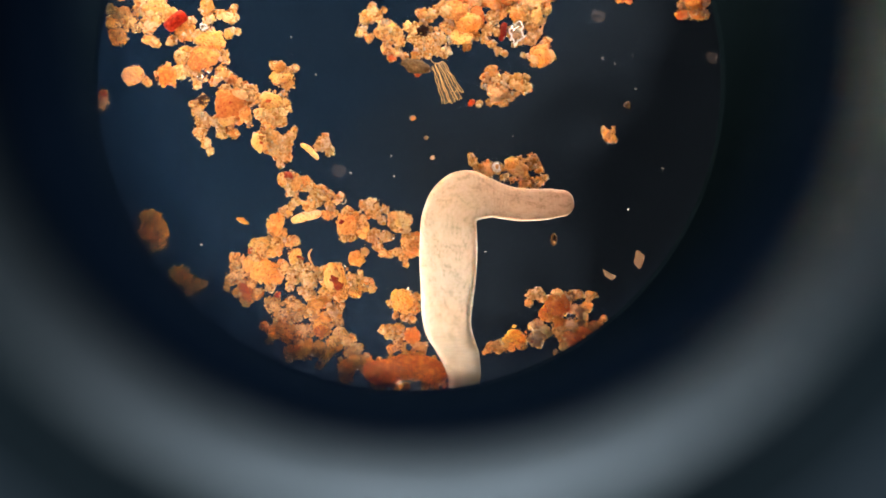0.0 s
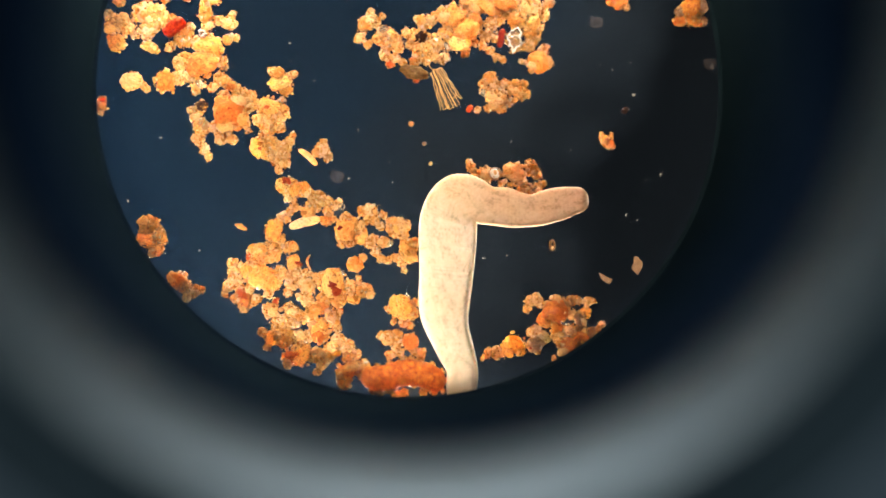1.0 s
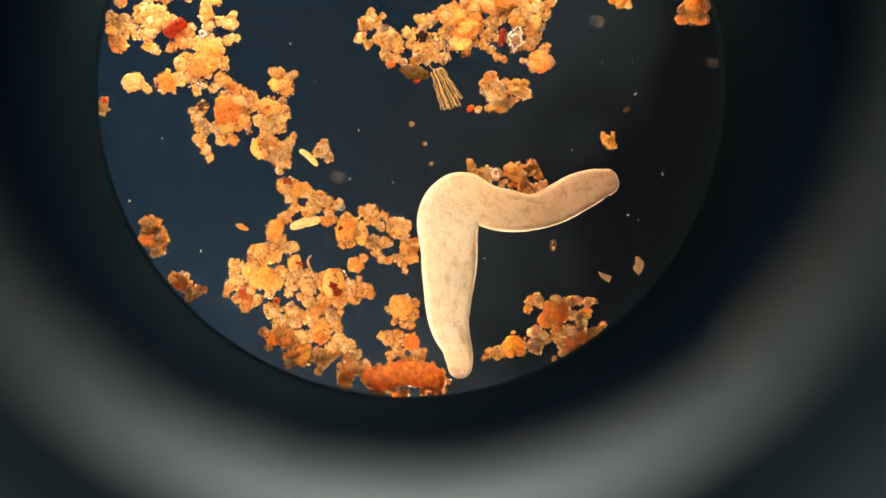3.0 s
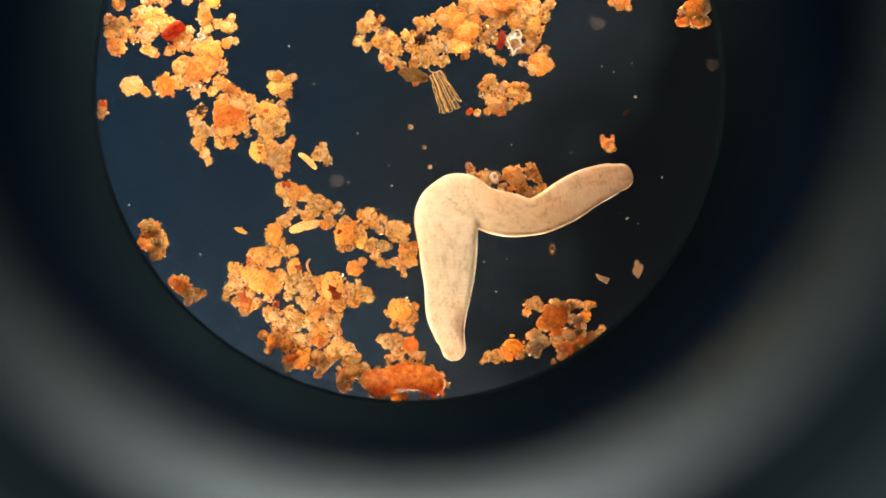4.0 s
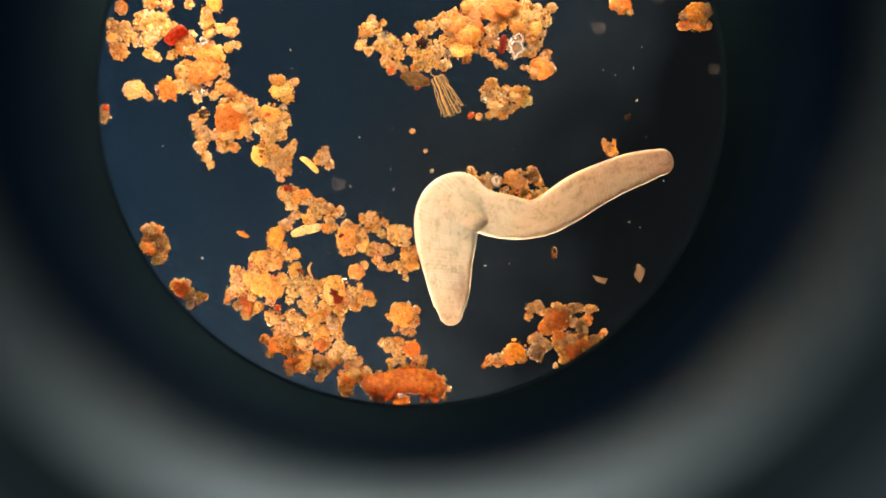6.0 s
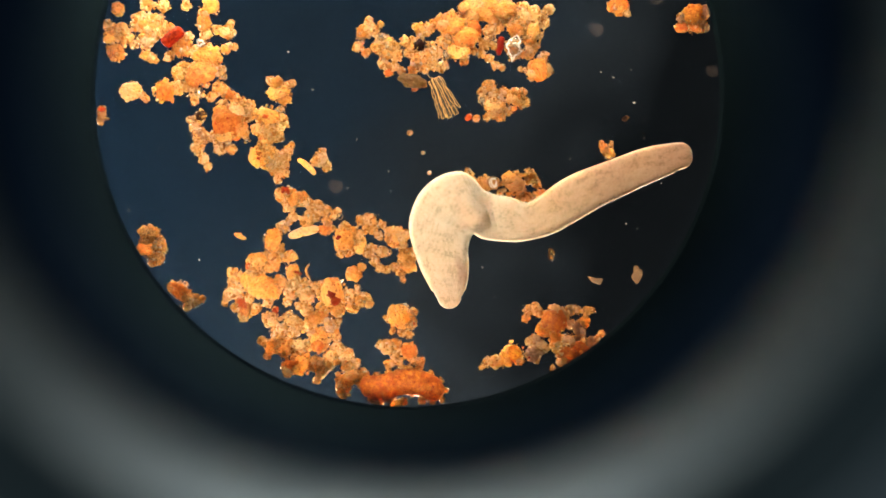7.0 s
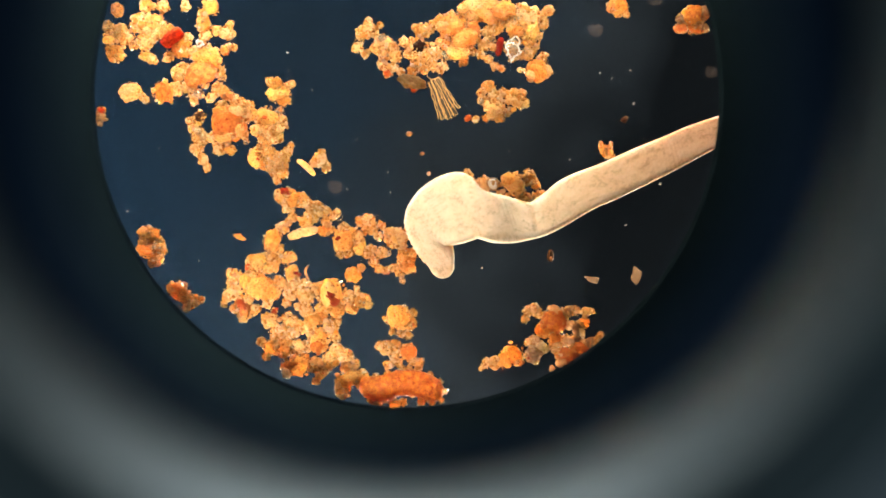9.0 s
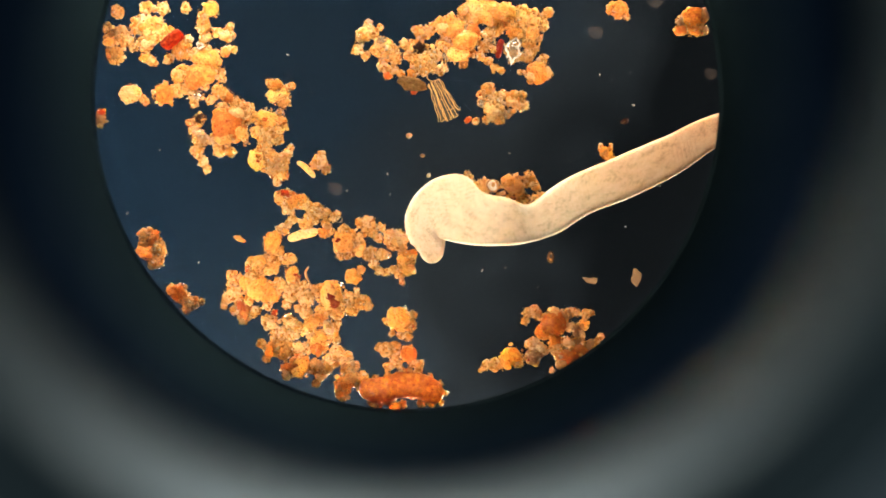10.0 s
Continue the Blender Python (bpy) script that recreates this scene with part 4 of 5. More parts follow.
    clump("golden detritus clump with an orange eye", [(17, 58.5, 2.37, 'g'), (14.6, 56.6, 1.78, 'p'), (14.6, 53.6, 1.58, 'c'), (19, 55.6, 1.98, 'p'), (22, 56.6, 1.78, 'p'),
    (19, 51.6, 3.56, 'g'), (18, 48.7, 1.98, 'g'), (21, 47.7, 1.98, 'g'), (16, 47.7, 1.19, 'p'), (12.3, 47.1, 1.19, 'p'),
    (26.9, 53.6, 3.96, 'g'), (26.7, 53.8, 1.38, 'o'), (24.5, 55.6, 1.98, 'g'), (28.9, 56.6, 1.58, 'g'), (29.9, 52.6, 1.58, 'g'),
    (23.9, 49.6, 1.58, 'p')], 28)
    # heaped up against the animal's flank
    heap = clump("golden detritus pieces resting against the ciliate", [(10.1, 26.9, 1.78, 'g'), (9.5, 28.5, 1.19, 'p'), (12.8, 22.9, 2.37, 'g'), (14.9, 23.7, 3.16, 'P'), (18.2, 24.3, 1.78, 'c'),
    (11.5, 24.9, 1.58, 'g'), (25.3, 24.3, 3.96, 'P'), (23.5, 25.9, 2.37, 'g'), (27.7, 22, 1.98, 'g'), (31.8, 25.9, 2.37, 'g'),
    (30.9, 28.3, 1.38, 'g'), (33.6, 23.9, 1.58, 'g'), (29.9, 19.6, 1.98, 'g'), (32.2, 18, 1.58, 'c'), (34.4, 20, 1.58, 'g'),
    (36, 21.2, 0.99, 'p'), (27.9, 18.4, 1.38, 'p'), (21, 21, 1.19, 'p'), (23.9, 20, 0.99, 'c')], 29)
    heap.scale.z = 1.7
    clump("orange detritus clump with pale flakes", [(30.9, -20.6, 1.98, 'p'), (32.8, -19.6, 1.98, 'p'), (29.9, -23.5, 1.58, 'g'), (34.8, -21.6, 1.58, 'p'),
    (39.8, -24.5, 4.55, 'B'), (36.8, -27.5, 2.77, 'b'), (39.8, -20.6, 2.37, 'p'), (42.7, -21.6, 1.98, 'q'), (45.7, -20.6, 1.98, 'q'),
    (47.7, -20.2, 1.58, 'q'), (51.6, -20.6, 1.78, 'p'), (53.6, -20.6, 0.99, 'p'), (50.6, -24.5, 1.98, 'o'), (48.7, -26.5, 2.37, 'q'),
    (45.3, -25.5, 1.98, 'q'), (49.6, -27.9, 1.58, 'p'), (40.7, -30.5, 2.77, 'b')], 30)
    clump("brown and orange detritus clump", [(44.7, -31.4, 2.77, 'q'), (44.7, -36.4, 3.56, 'b'), (48.7, -34.4, 3.16, 'b'), (52.6, -32.4, 2.37, 'q'),
    (56.6, -29.1, 1.19, 'p'), (55, -31.1, 1.58, 'p'), (40.7, -33.4, 2.37, 'p'), (42.7, -38.4, 1.98, 'p'), (48.7, -30.5, 1.98, 'q'),
    (50.6, -35.4, 2.37, 'o')], 31)
    clump("grey-brown thin detritus flakes", [(32.8, -31.4, 2.37, 'q'), (33.8, -34.4, 2.77, 'q'), (31.8, -36.4, 2.37, 'q'), (35.8, -33.4, 2.37, 'p'),
    (30.9, -31.4, 1.19, 'p'), (33.8, -37.8, 1.38, 'p')], 32)
    clump("red-orange detritus ball with pale crumbs", [(25.3, -35.8, 3.96, 'B'), (22.9, -37.8, 2.18, 'o'), (27.9, -38.4, 1.58, 'o'), (19, -38.8, 2.37, 'p'), (16.6, -38.6, 1.78, 'p'),
    (21, -38.8, 1.58, 'p'), (14.6, -40.5, 0.99, 'p'), (39.6, -40.9, 0.99, 'q')], 33, 0.7)
    clump("golden detritus clump at the edge of the field", [(-102.7, 6.5, 3.16, 'g'), (-104.4, 7.5, 2.18, 'g'), (-100.7, 6.9, 1.98, 'g'), (-103.2, 1.2, 3.16, 'o'), (-99.7, 1.8, 2.37, 'g'),
    (-97.7, 1.2, 1.58, 'o'), (-99.7, -2.2, 2.57, 'g'), (-101.7, -3.8, 1.58, 'p'), (-105, 3.2, 1.78, 'g'), (-98.5, 3.8, 1.19, 'p')], 34)
    clump("orange detritus fragment with a pale tail", [(-92.2, -13.6, 3.16, 'o'), (-94.5, -12.3, 1.98, 'g'), (-90.6, -11.7, 1.38, 'c'), (-89.8, -15.6, 2.37, 'g'),
    (-88.8, -17.8, 1.78, 'g'), (-86.8, -17.8, 1.38, 'p'), (-84.3, -16.6, 1.19, 'p'), (-86.6, -15.8, 1.19, 'p'),
    (-89.8, -19.6, 1.58, 'g')], 35)
    clump("dim orange fragment of detritus", [(63.5, 86.6, 2.77, 'o'), (60.5, 87, 1.98, 'o'), (65.5, 84.3, 1.38, 'p'), (62.5, 84.9, 1.58, 'o')], 36)
    clump("dim brown detritus clump", [(89.2, 83.3, 3.96, 'b'), (85.2, 82.3, 2.37, 'q'), (92.2, 84.3, 2.37, 'q'), (84.7, 79.3, 2.18, 'b'), (89.2, 79.3, 2.57, 'b'),
    (92.6, 79.3, 1.98, 'q')], 37)
    clump("small red-brown detritus flake", [(-119.9, 50, 1.58, 'r'), (-119.5, 47.7, 1.58, 'p'), (-120.3, 46.1, 1.19, 'p')], 38)

    tagged(rod("detritus_rod", [(-28.4, -46.3, 0), (-21.5, -47.5, 0), (-13.6, -45.5, 0), (-5.7, -46.3, 0), (0.8, -49.9, 0)], 4.6, BROWN, 3, 0.09, 0.7, 70, 36, 0.95),
           "thick red-brown rod-shaped detritus", "detritus")
    clump("pale crumbs stuck to a brown rod", [(-27.4, -42.8, 1.18, 'g'), (-22.9, -43.4, 0.99, 'g'), (-18.5, -42.4, 0.99, 'p'), (-13.6, -41.8, 0.99, 'g'),
    (-8.7, -41.8, 0.99, 'g'), (-3.7, -43.2, 0.99, 'p'), (-0.2, -45.5, 0.99, 'g'), (1.6, -49.1, 0.99, 'o'), (0.2, -52.2, 0.99, 'g'),
    (-4.7, -51.6, 0.99, 'p'), (-9.7, -50.2, 0.99, 'o'), (-16.6, -50.4, 1.18, 'g'), (-23.4, -51, 1.18, 'p')], 39)
    tagged(rod("yellow_sliver", [(-50.6, 32.8, 0), (-48.3, 31.4, 0), (-45.9, 29.1, 0), (-44.3, 27.3, 0)], 1.1, GOLD, 5), "curved translucent yellow sliver", "detritus")
    tagged(rod("pale_rod", [(-53.8, 5.5, 0), (-50.2, 6.7, 0), (-46.3, 7.7, 0), (-43.1, 8.5, 0)], 1.7, PALE, 6, 0.2), "short pale golden rod", "detritus")
    tagged(rod("red_slab", [(-97, 72.4, 0), (-93.8, 75.2, 0), (-90.3, 77.9, 0)], 2.0, RED, 7, 0.12, 1.6, 24, 20, 0.95), "dark red translucent slab", "detritus")
    tagged(rod("red_sliver", [(21.6, 76, 0), (20.8, 72.8, 0), (20.2, 69.3, 0)], 1.3, RED, 8), "dark red translucent thin sliver", "detritus")
    tagged(rod("needle", [(36.4, 78.3, 0), (35.2, 75.4, 0), (34.4, 72.2, 0)], 0.35, PALE, 9), "thin pale straight needle splinter", "detritus")
    tagged(rod("hair_fibre", [(-46.5, -4.2, 0), (-47.7, -6.1, 0), (-47.3, -8.1, 0), (-46.3, -9.7, 0)], 0.4, GREY, 10), "thin curled grey fibre", "fibre")

    tissue()
    jagged_crystal([(22.7, 71.9, 0), (24, 73.9, 0), (26.2, 74.7, 0), (27.8, 73.3, 0), (26.8, 71.5, 0), (28, 69.6, 0), (25.6, 68.2, 0),
    (24.4, 66.2, 0), (23.6, 69, 0)])
    jagged_crystal([(-84.7, 73.1, 0), (-84.3, 73.9, 0), (-82.8, 73.5, 0), (-82.2, 72.3, 0), (-83.2, 71.3, 0), (-84.3, 71.7, 0)], 0.8)

    clump("orange particle with small horns", [(59.6, 35.3, 1.79, 'o'), (57.6, 36.7, 1.39, 'o'), (56.8, 38.7, 0.69, 'g'), (56.4, 37.5, 0.6, 'p'), (60, 37.9, 0.79, 'o'),
    (60.2, 38.9, 0.5, 'g'), (58.8, 34.3, 1.19, 'g'), (60.9, 34.3, 0.79, 'o')], 39, 0.3)
    chip("loose_particle", "small dark red angular particle", (65.1, 47.1, 1.29), 0.7, 40, "d", 2)
    nut = new("loose_particle")
    nut.location = (38.9 * MM, -0.9 * MM, 0)
    tagged(nut, "hollow red-brown nut-shaped particle", "particle", group="loose particles")
    loop = [(0.75 * math.cos(q), 1.75 * math.sin(q), 1.0) for q in (0.3 * k for k in range(22))]
    part("shell", mesh_of("shell", strut(loop, 0.42), HUSK), nut, "red-brown shell")
    part("grain", SMALL["p"][0], nut, "pale grain", pose(0, -0.9 * MM, 1.0 * MM) @ Matrix.Diagonal((0.6 * MM, 0.6 * MM, 0.5 * MM, 1)))
    flake("thin tan angular flake like a leaf", (69.1, -8.0), [(-0.6, 3.4), (0.6, 3.0), (0.8, 2.0), (2.0, 1.6), (2.0, 0.0), (1.0, -2.4), (0.4, -3.4), (-0.6, -2.6), (-1.8, -1.4), (-1.6, 0.0), (-1.0, 0.8), (-1.2, 2.0)], 5)
    chip("loose_particle", "round pale golden bead", (-30.8, -7.7, 2.78), 0.95, 0, "g", 6)
    chip("loose_particle", "small round pale bead", (-28, -5.2, 1.39), 1.0, 0, "p", 7)
    chip("loose_particle", "thin flat red-orange chip", (-70.9, 5.6, 2.18), 0.35, -25, "o", 8)
    chip("loose_particle", "tiny round tan bead", (-11.1, 42.1, 0.95), 0.95, 0, "s", 9)
    chip("loose_particle", "tiny dark red seed", (9.7, 47.6, 1.39), 0.7, 50, "r", 10)
    chip("loose_particle", "small red ring-like grain", (-9.3, 57.6, 1.19), 0.8, 20, "r", 11)
    for k, spot in enumerate([(-6.4, 35.1, 0.89), (-4.2, 28, 0.89), (-17.7, 21.4, 0.69), (-33, 22.6, 0.69), (-45.3, 57.4, 0.6), (-99.3, 36.9, 0.6),
    (-110.6, 14.7, 0.79), (-85.4, -2.8, 0.79), (-54, 70.7, 0.79), (68.3, 52.8, 0.89), (65.5, 9.9, 0.79), (-18.7, 28.6, 0.6),
    (-29.8, 39.9, 0.6), (-18.1, 42.9, 0.5), (24.4, 35.9, 0.6), (77.8, 24.4, 0.69), (56.4, 63.7, 0.6), (67.1, 64.5, 0.6),
    (14.7, -5.4, 0.79), (23, -4.6, 0.5), (45.7, 33, 0.5), (60.7, 61.7, 0.5), (19.1, -15.9, 0.5), (39.9, -41.5, 0.79)]):
        if k < 2:
            chip("speck", "tiny round tan bead on the slide", (spot[0], spot[1], spot[2] * 0.85), 0.9, k * 40, "q", 40 + k, category="speck")
            continue
        ob = new("speck", MOTES[k % 3])
        ob.matrix_basis = pose(spot[0] * MM, spot[1] * MM, spot[2] * 0.4 * MM, 0, 0, 40 * k) @ Matrix.Diagonal((spot[2] * 0.62 * MM, spot[2] * 0.46 * MM, spot[2] * 0.4 * MM, 1))
        tagged(ob, "tiny pale grey speck on the slide", "speck", group="loose particles")
    rnd = random.Random(77)
    for k in range(60):
        a, d = rnd.uniform(0, 6.283), 98 * math.sqrt(rnd.random())
        g = rnd.choice((0.1, 0.13, 0.16, 0.22))
        ob = new("speck", rnd.choice(MOTES))
        ob.matrix_basis = turned(rnd, AXIS[0] + d * math.cos(a), AXIS[1] + d * math.sin(a), g * 0.7, g, g, g)
        tagged(ob, "tiny pale speck adrift over the slide", "speck", group="loose particles")

    # faint discs built in place of out-of-focus ghost rings
    for spot in [(54.8, 78.8, 2.58), (-37.1, 23.6, 2.58), (95.5, 64.1, 2.18), (75.8, 90.3, 2.98)]:
        ghost_disc = new("clear_disc")
        ghost_disc.location = (spot[0] * MM, spot[1] * MM, 0)
        tagged(ghost_disc, "faint disc standing in for an out-of-focus ring", "cell", group="clear cells")
        r = spot[2]
        part("rim", mesh_of("rim", arc([(r - 1.1, 0.8), (r - 0.6, 1.2), (r, 0.8), (r - 0.6, 0.4)], 120, 390), GHOST), ghost_disc, "faint crescent rim")
        part("heart", mesh_of("heart", blob(int(10 * r), 3, 0.05), GHOST), ghost_disc, "",
             Matrix.Translation((0.3 * MM, 0.2 * MM, 1.0 * MM)) @ Matrix.Diagonal((0.62 * r * MM, 0.58 * r * MM, 0.5 * MM, 1)))
    hoop = new("clear_ring", mesh_of("clear_ring", revolve(rounded([(0.75, 6), (1.0, 6.4), (1.25, 6), (1.0, 5.6)], 0.2), 36), CLEAR))
    hoop.location = ((-35, 12.3, 0)[0] * MM, (-35, 12.3, 0)[1] * MM, 0)
    tagged(hoop, "small clear glassy ring", "ring cell")
    curl = new("curled_shell")
    curl.location = (18.3 * MM, 24.0 * MM, 0)
    tagged(curl, "clear curled glassy shell among golden detritus", "shell", group="clear crystals")
    for r, z, start in ((2.1, 4.6, 0.0), (1.5, 5.2, 1.1), (0.9, 5.6, 2.3)):
        bend = [(r * (1 + 0.12 * math.sin(3 * q)) * math.cos(q), r * math.sin(q), z) for q in (start + 0.3 * k for k in range(17))]
        part("whorl", mesh_of("whorl", strut(bend, 0.26), WHITE if r < 2 else CLEAR), curl)
    part("base", MIDDLE["p"][1], curl, "pale grain under the shell", pose(0, 0, 2.2 * MM) @ Matrix.Diagonal((2.2 * MM, 2.0 * MM, 2.0 * MM, 1)))
    return flake("pale tan wedge-shaped drifting flake", (0, 0), [(-3.0, 0.9), (-1.8, 1.1), (0.1, 0.9), (2.5, 1.4), (2.5, 0.6), (2.2, -1.0), (1.1, -0.9), (-1.1, -0.6)], 4)


# ---- the ciliate ----
COUNT = 96
CAP = 4.6                        # length of the rounded ends
LINES = {}


def lies(t, tail, head):
    """Both flanks at t seconds: (x, y) of the one and the other, from the tail to the bend and on to the head."""
    LINES[t] = (tail, head)


lies(0, [(2.7, -69, 9.5, -69.6), (2.1, -60.8, 11.6, -60.4), (1.7, -53, 11.5, -51.4), (1.9, -48.1, 12.2, -46.2), (-0.3, -42.2, 12, -42.3), (-3.6, -36.4, 10.1, -36.4),
     (-6.7, -31.5, 9.1, -30.5), (-7.9, -24.7, 9.3, -24.7), (-8.1, -15.9, 10.5, -17.4), (-8.5, -6.1, 11.3, -8.1), (-8.3, 1.7, 11.1, -1.2), (-7.5, 8.6, 10.7, 4.1),
     (-4.8, 15.4, 10.9, 5.3)],
     [(-4.8, 15.4, 10.9, 5.3), (-0.3, 20.1, 11.5, 5.7), (6.6, 22.3, 12.5, 6), (12.5, 20.7, 14, 6.4), (17.4, 19, 16.4, 7), (22.3, 17.4, 21.3, 6.1),
     (27.2, 16.7, 27.2, 5.5), (32.1, 16.5, 33.1, 5.7), (37, 16.7, 38, 6.3), (41, 16.1, 41.3, 7.2), (44.5, 15.9, 44.5, 7.6)])
lies(1, [(3.2, -61, 10.7, -60.3), (1.3, -52.8, 11, -51.9), (1.9, -47.4, 12, -45.1), (1.1, -43.1, 11.8, -41.2), (-1.6, -38.2, 10.7, -36.3), (-4.6, -31.4, 9.1, -31.4),
     (-7.5, -24.6, 8.7, -25.6), (-8.1, -19.7, 9.1, -21.7), (-7.9, -10, 10.5, -11.9), (-8.1, -0.2, 11.5, -2.1), (-8.1, 5.7, 11.7, 3.4), (-6.9, 12.6, 11.1, 6.5),
     (-4, 18.4, 10.7, 7.3)],
     [(-4, 18.4, 10.7, 7.3), (0.9, 22.2, 11.1, 7.5), (6.2, 23, 11.7, 7.3), (10.7, 21.8, 13.1, 6.9), (14.6, 19.5, 15.4, 6.5), (20.9, 19.1, 20.9, 5.7),
     (25.8, 17.1, 26.8, 5.3), (31.7, 16.5, 32.3, 5.7), (36.7, 18.3, 37.6, 6.9), (41.6, 19.5, 42.6, 8.3), (45.5, 19.5, 46.1, 9.7), (49.7, 18.9, 50.5, 11.7)])
lies(2, [(3.7, -54.2, 10.2, -54.2), (3.3, -50.1, 11, -49.2), (2.9, -45.2, 11.7, -44.3), (1.8, -41.3, 11.4, -40.4), (-0.8, -37.4, 10.6, -37), (-3.5, -32.5, 9, -31.6),
     (-5.9, -26.7, 8.8, -26.1), (-7, -20.8, 9.2, -20.8), (-7.4, -14, 10.6, -12), (-7.4, -6.1, 11.4, -5.2), (-8.2, 1.7, 11.7, 0.1), (-8.4, 5.6, 12.3, 3.2),
     (-7.4, 11.5, 12.3, 5.2), (-4.7, 17.3, 12.1, 6.8)],
     [(-4.7, 17.3, 12.1, 6.8), (0.2, 21.6, 12.1, 7.9), (6.1, 23, 12.5, 7.4), (10, 21.8, 13.9, 6.8), (13.9, 19.5, 16.8, 5.8), (20.8, 18.1, 22.7, 4.8),
     (25.7, 16.4, 28.6, 4.6), (31.5, 16, 33.5, 5.2), (36.4, 18.3, 39.4, 6.8), (42.3, 21.3, 44.3, 8.9), (47.2, 22.8, 49.2, 11.5), (51.1, 22.8, 53.1, 13.6),
     (54.5, 22.2, 56, 15.4)])
lies(4, [(0.6, -39.8, 7.8, -40), (-0, -36.9, 8.6, -36.9), (-1, -33, 8, -33), (-3.3, -28.1, 7.8, -28.1), (-5.5, -22.8, 8.6, -22.2), (-5.9, -17.3, 9.8, -16.3),
     (-6.3, -11.4, 11, -10.5), (-7.4, -4.6, 11.9, -4.6), (-8, 1.3, 12.3, 1.3), (-8.8, 6.2, 12.3, 4.8), (-9.2, 11, 11.7, 6.2), (-8.2, 15.9, 12.3, 6.6),
     (-4.9, 19.8, 13.3, 7.1)],
     [(-4.9, 19.8, 13.3, 7.1), (-0.4, 23.2, 14.3, 7.7), (5.5, 24.1, 15.2, 7.1), (9.4, 23, 16.2, 6.4), (13.3, 20.2, 18.2, 5.4), (18.2, 18.9, 22.1, 4.2),
     (23.1, 17.9, 26, 3.6), (28, 16.5, 29.9, 3.6), (33.8, 17.3, 34.8, 4.6), (38.7, 20.4, 39.7, 6.6), (43.6, 23.8, 45.6, 9.5), (48.5, 26.5, 51.4, 13.4),
     (54.3, 28.4, 57.3, 16.5), (60.2, 29, 62.2, 18.9), (64.5, 28.6, 66.5, 20.8)])
lies(5, [(-1.3, -32.9, 6.1, -32.7), (-1.9, -29.7, 6.9, -28.8), (-3.7, -23.9, 7.3, -23.9), (-5, -18, 8.3, -18), (-5.8, -11.2, 9.6, -12.1), (-7.2, -5.3, 10.8, -5.3),
     (-8.5, 0.6, 12, -0.4), (-8.9, 5.5, 12.4, 2.9), (-9.1, 10.4, 12, 5.3), (-8.7, 15.2, 11.4, 6.8), (-6.8, 19.5, 12, 6.8)],
     [(-6.8, 19.5, 12, 6.8), (-2.9, 23.3, 13, 6.4), (2.6, 25, 13.9, 6.6), (7.5, 24.2, 14.7, 7), (11.4, 21.1, 16.7, 6.2), (16.3, 19.5, 20.2, 4.9),
     (22.2, 18.6, 25.1, 3.9), (27.1, 16.6, 30, 3.7), (32.9, 17.2, 34.9, 4.5), (36.8, 19.9, 39.8, 6.6), (41.7, 23.8, 44.6, 9.6), (47.6, 27.4, 50.5, 13.9),
     (53.4, 29.7, 56.4, 17.4), (59.3, 31.5, 62.2, 20.1), (64.2, 32.1, 66.7, 22.1), (68.1, 31.9, 70.1, 23.6), (71, 31.1, 72.6, 24.4)])
lies(7, [(-1.1, -19.8, 6.8, -19.2), (-2.4, -16.3, 8.1, -15.3), (-4.2, -10.4, 9.3, -10.4), (-6.4, -5.5, 9.7, -5.6), (-8.3, -0.7, 9.3, -1.6), (-9.7, 4.2, 9.5, 1.9),
     (-10.7, 9.1, 10.1, 4.8), (-10.3, 14, 11.2, 7.2), (-8.3, 18.9, 12.2, 8.1)],
     [(-8.3, 18.9, 12.2, 8.1), (-5, 22.8, 12.8, 8.1), (-0.1, 25.9, 13.6, 7.8), (4.8, 27.1, 14.2, 7.2), (8.1, 25.2, 15.2, 6.4), (10.7, 21.8, 16.7, 5.4),
     (15.5, 19.7, 19.5, 4.6), (21.4, 18.9, 24.4, 4), (26.3, 16.9, 29.2, 4), (32.2, 17.5, 34.1, 5), (36.1, 19.9, 39, 6.8), (40, 22.8, 42.9, 9.1),
     (44.9, 26.1, 47.8, 11.9), (50.7, 28.7, 52.7, 15), (57.6, 31.2, 59.5, 18.3), (64.4, 33.8, 66.4, 21.6), (71.3, 36.1, 72.3, 24.4), (77.1, 37.5, 78.1, 26.9),
     (82, 38.1, 83, 28.7), (85.9, 37.1, 87.1, 30.2)])
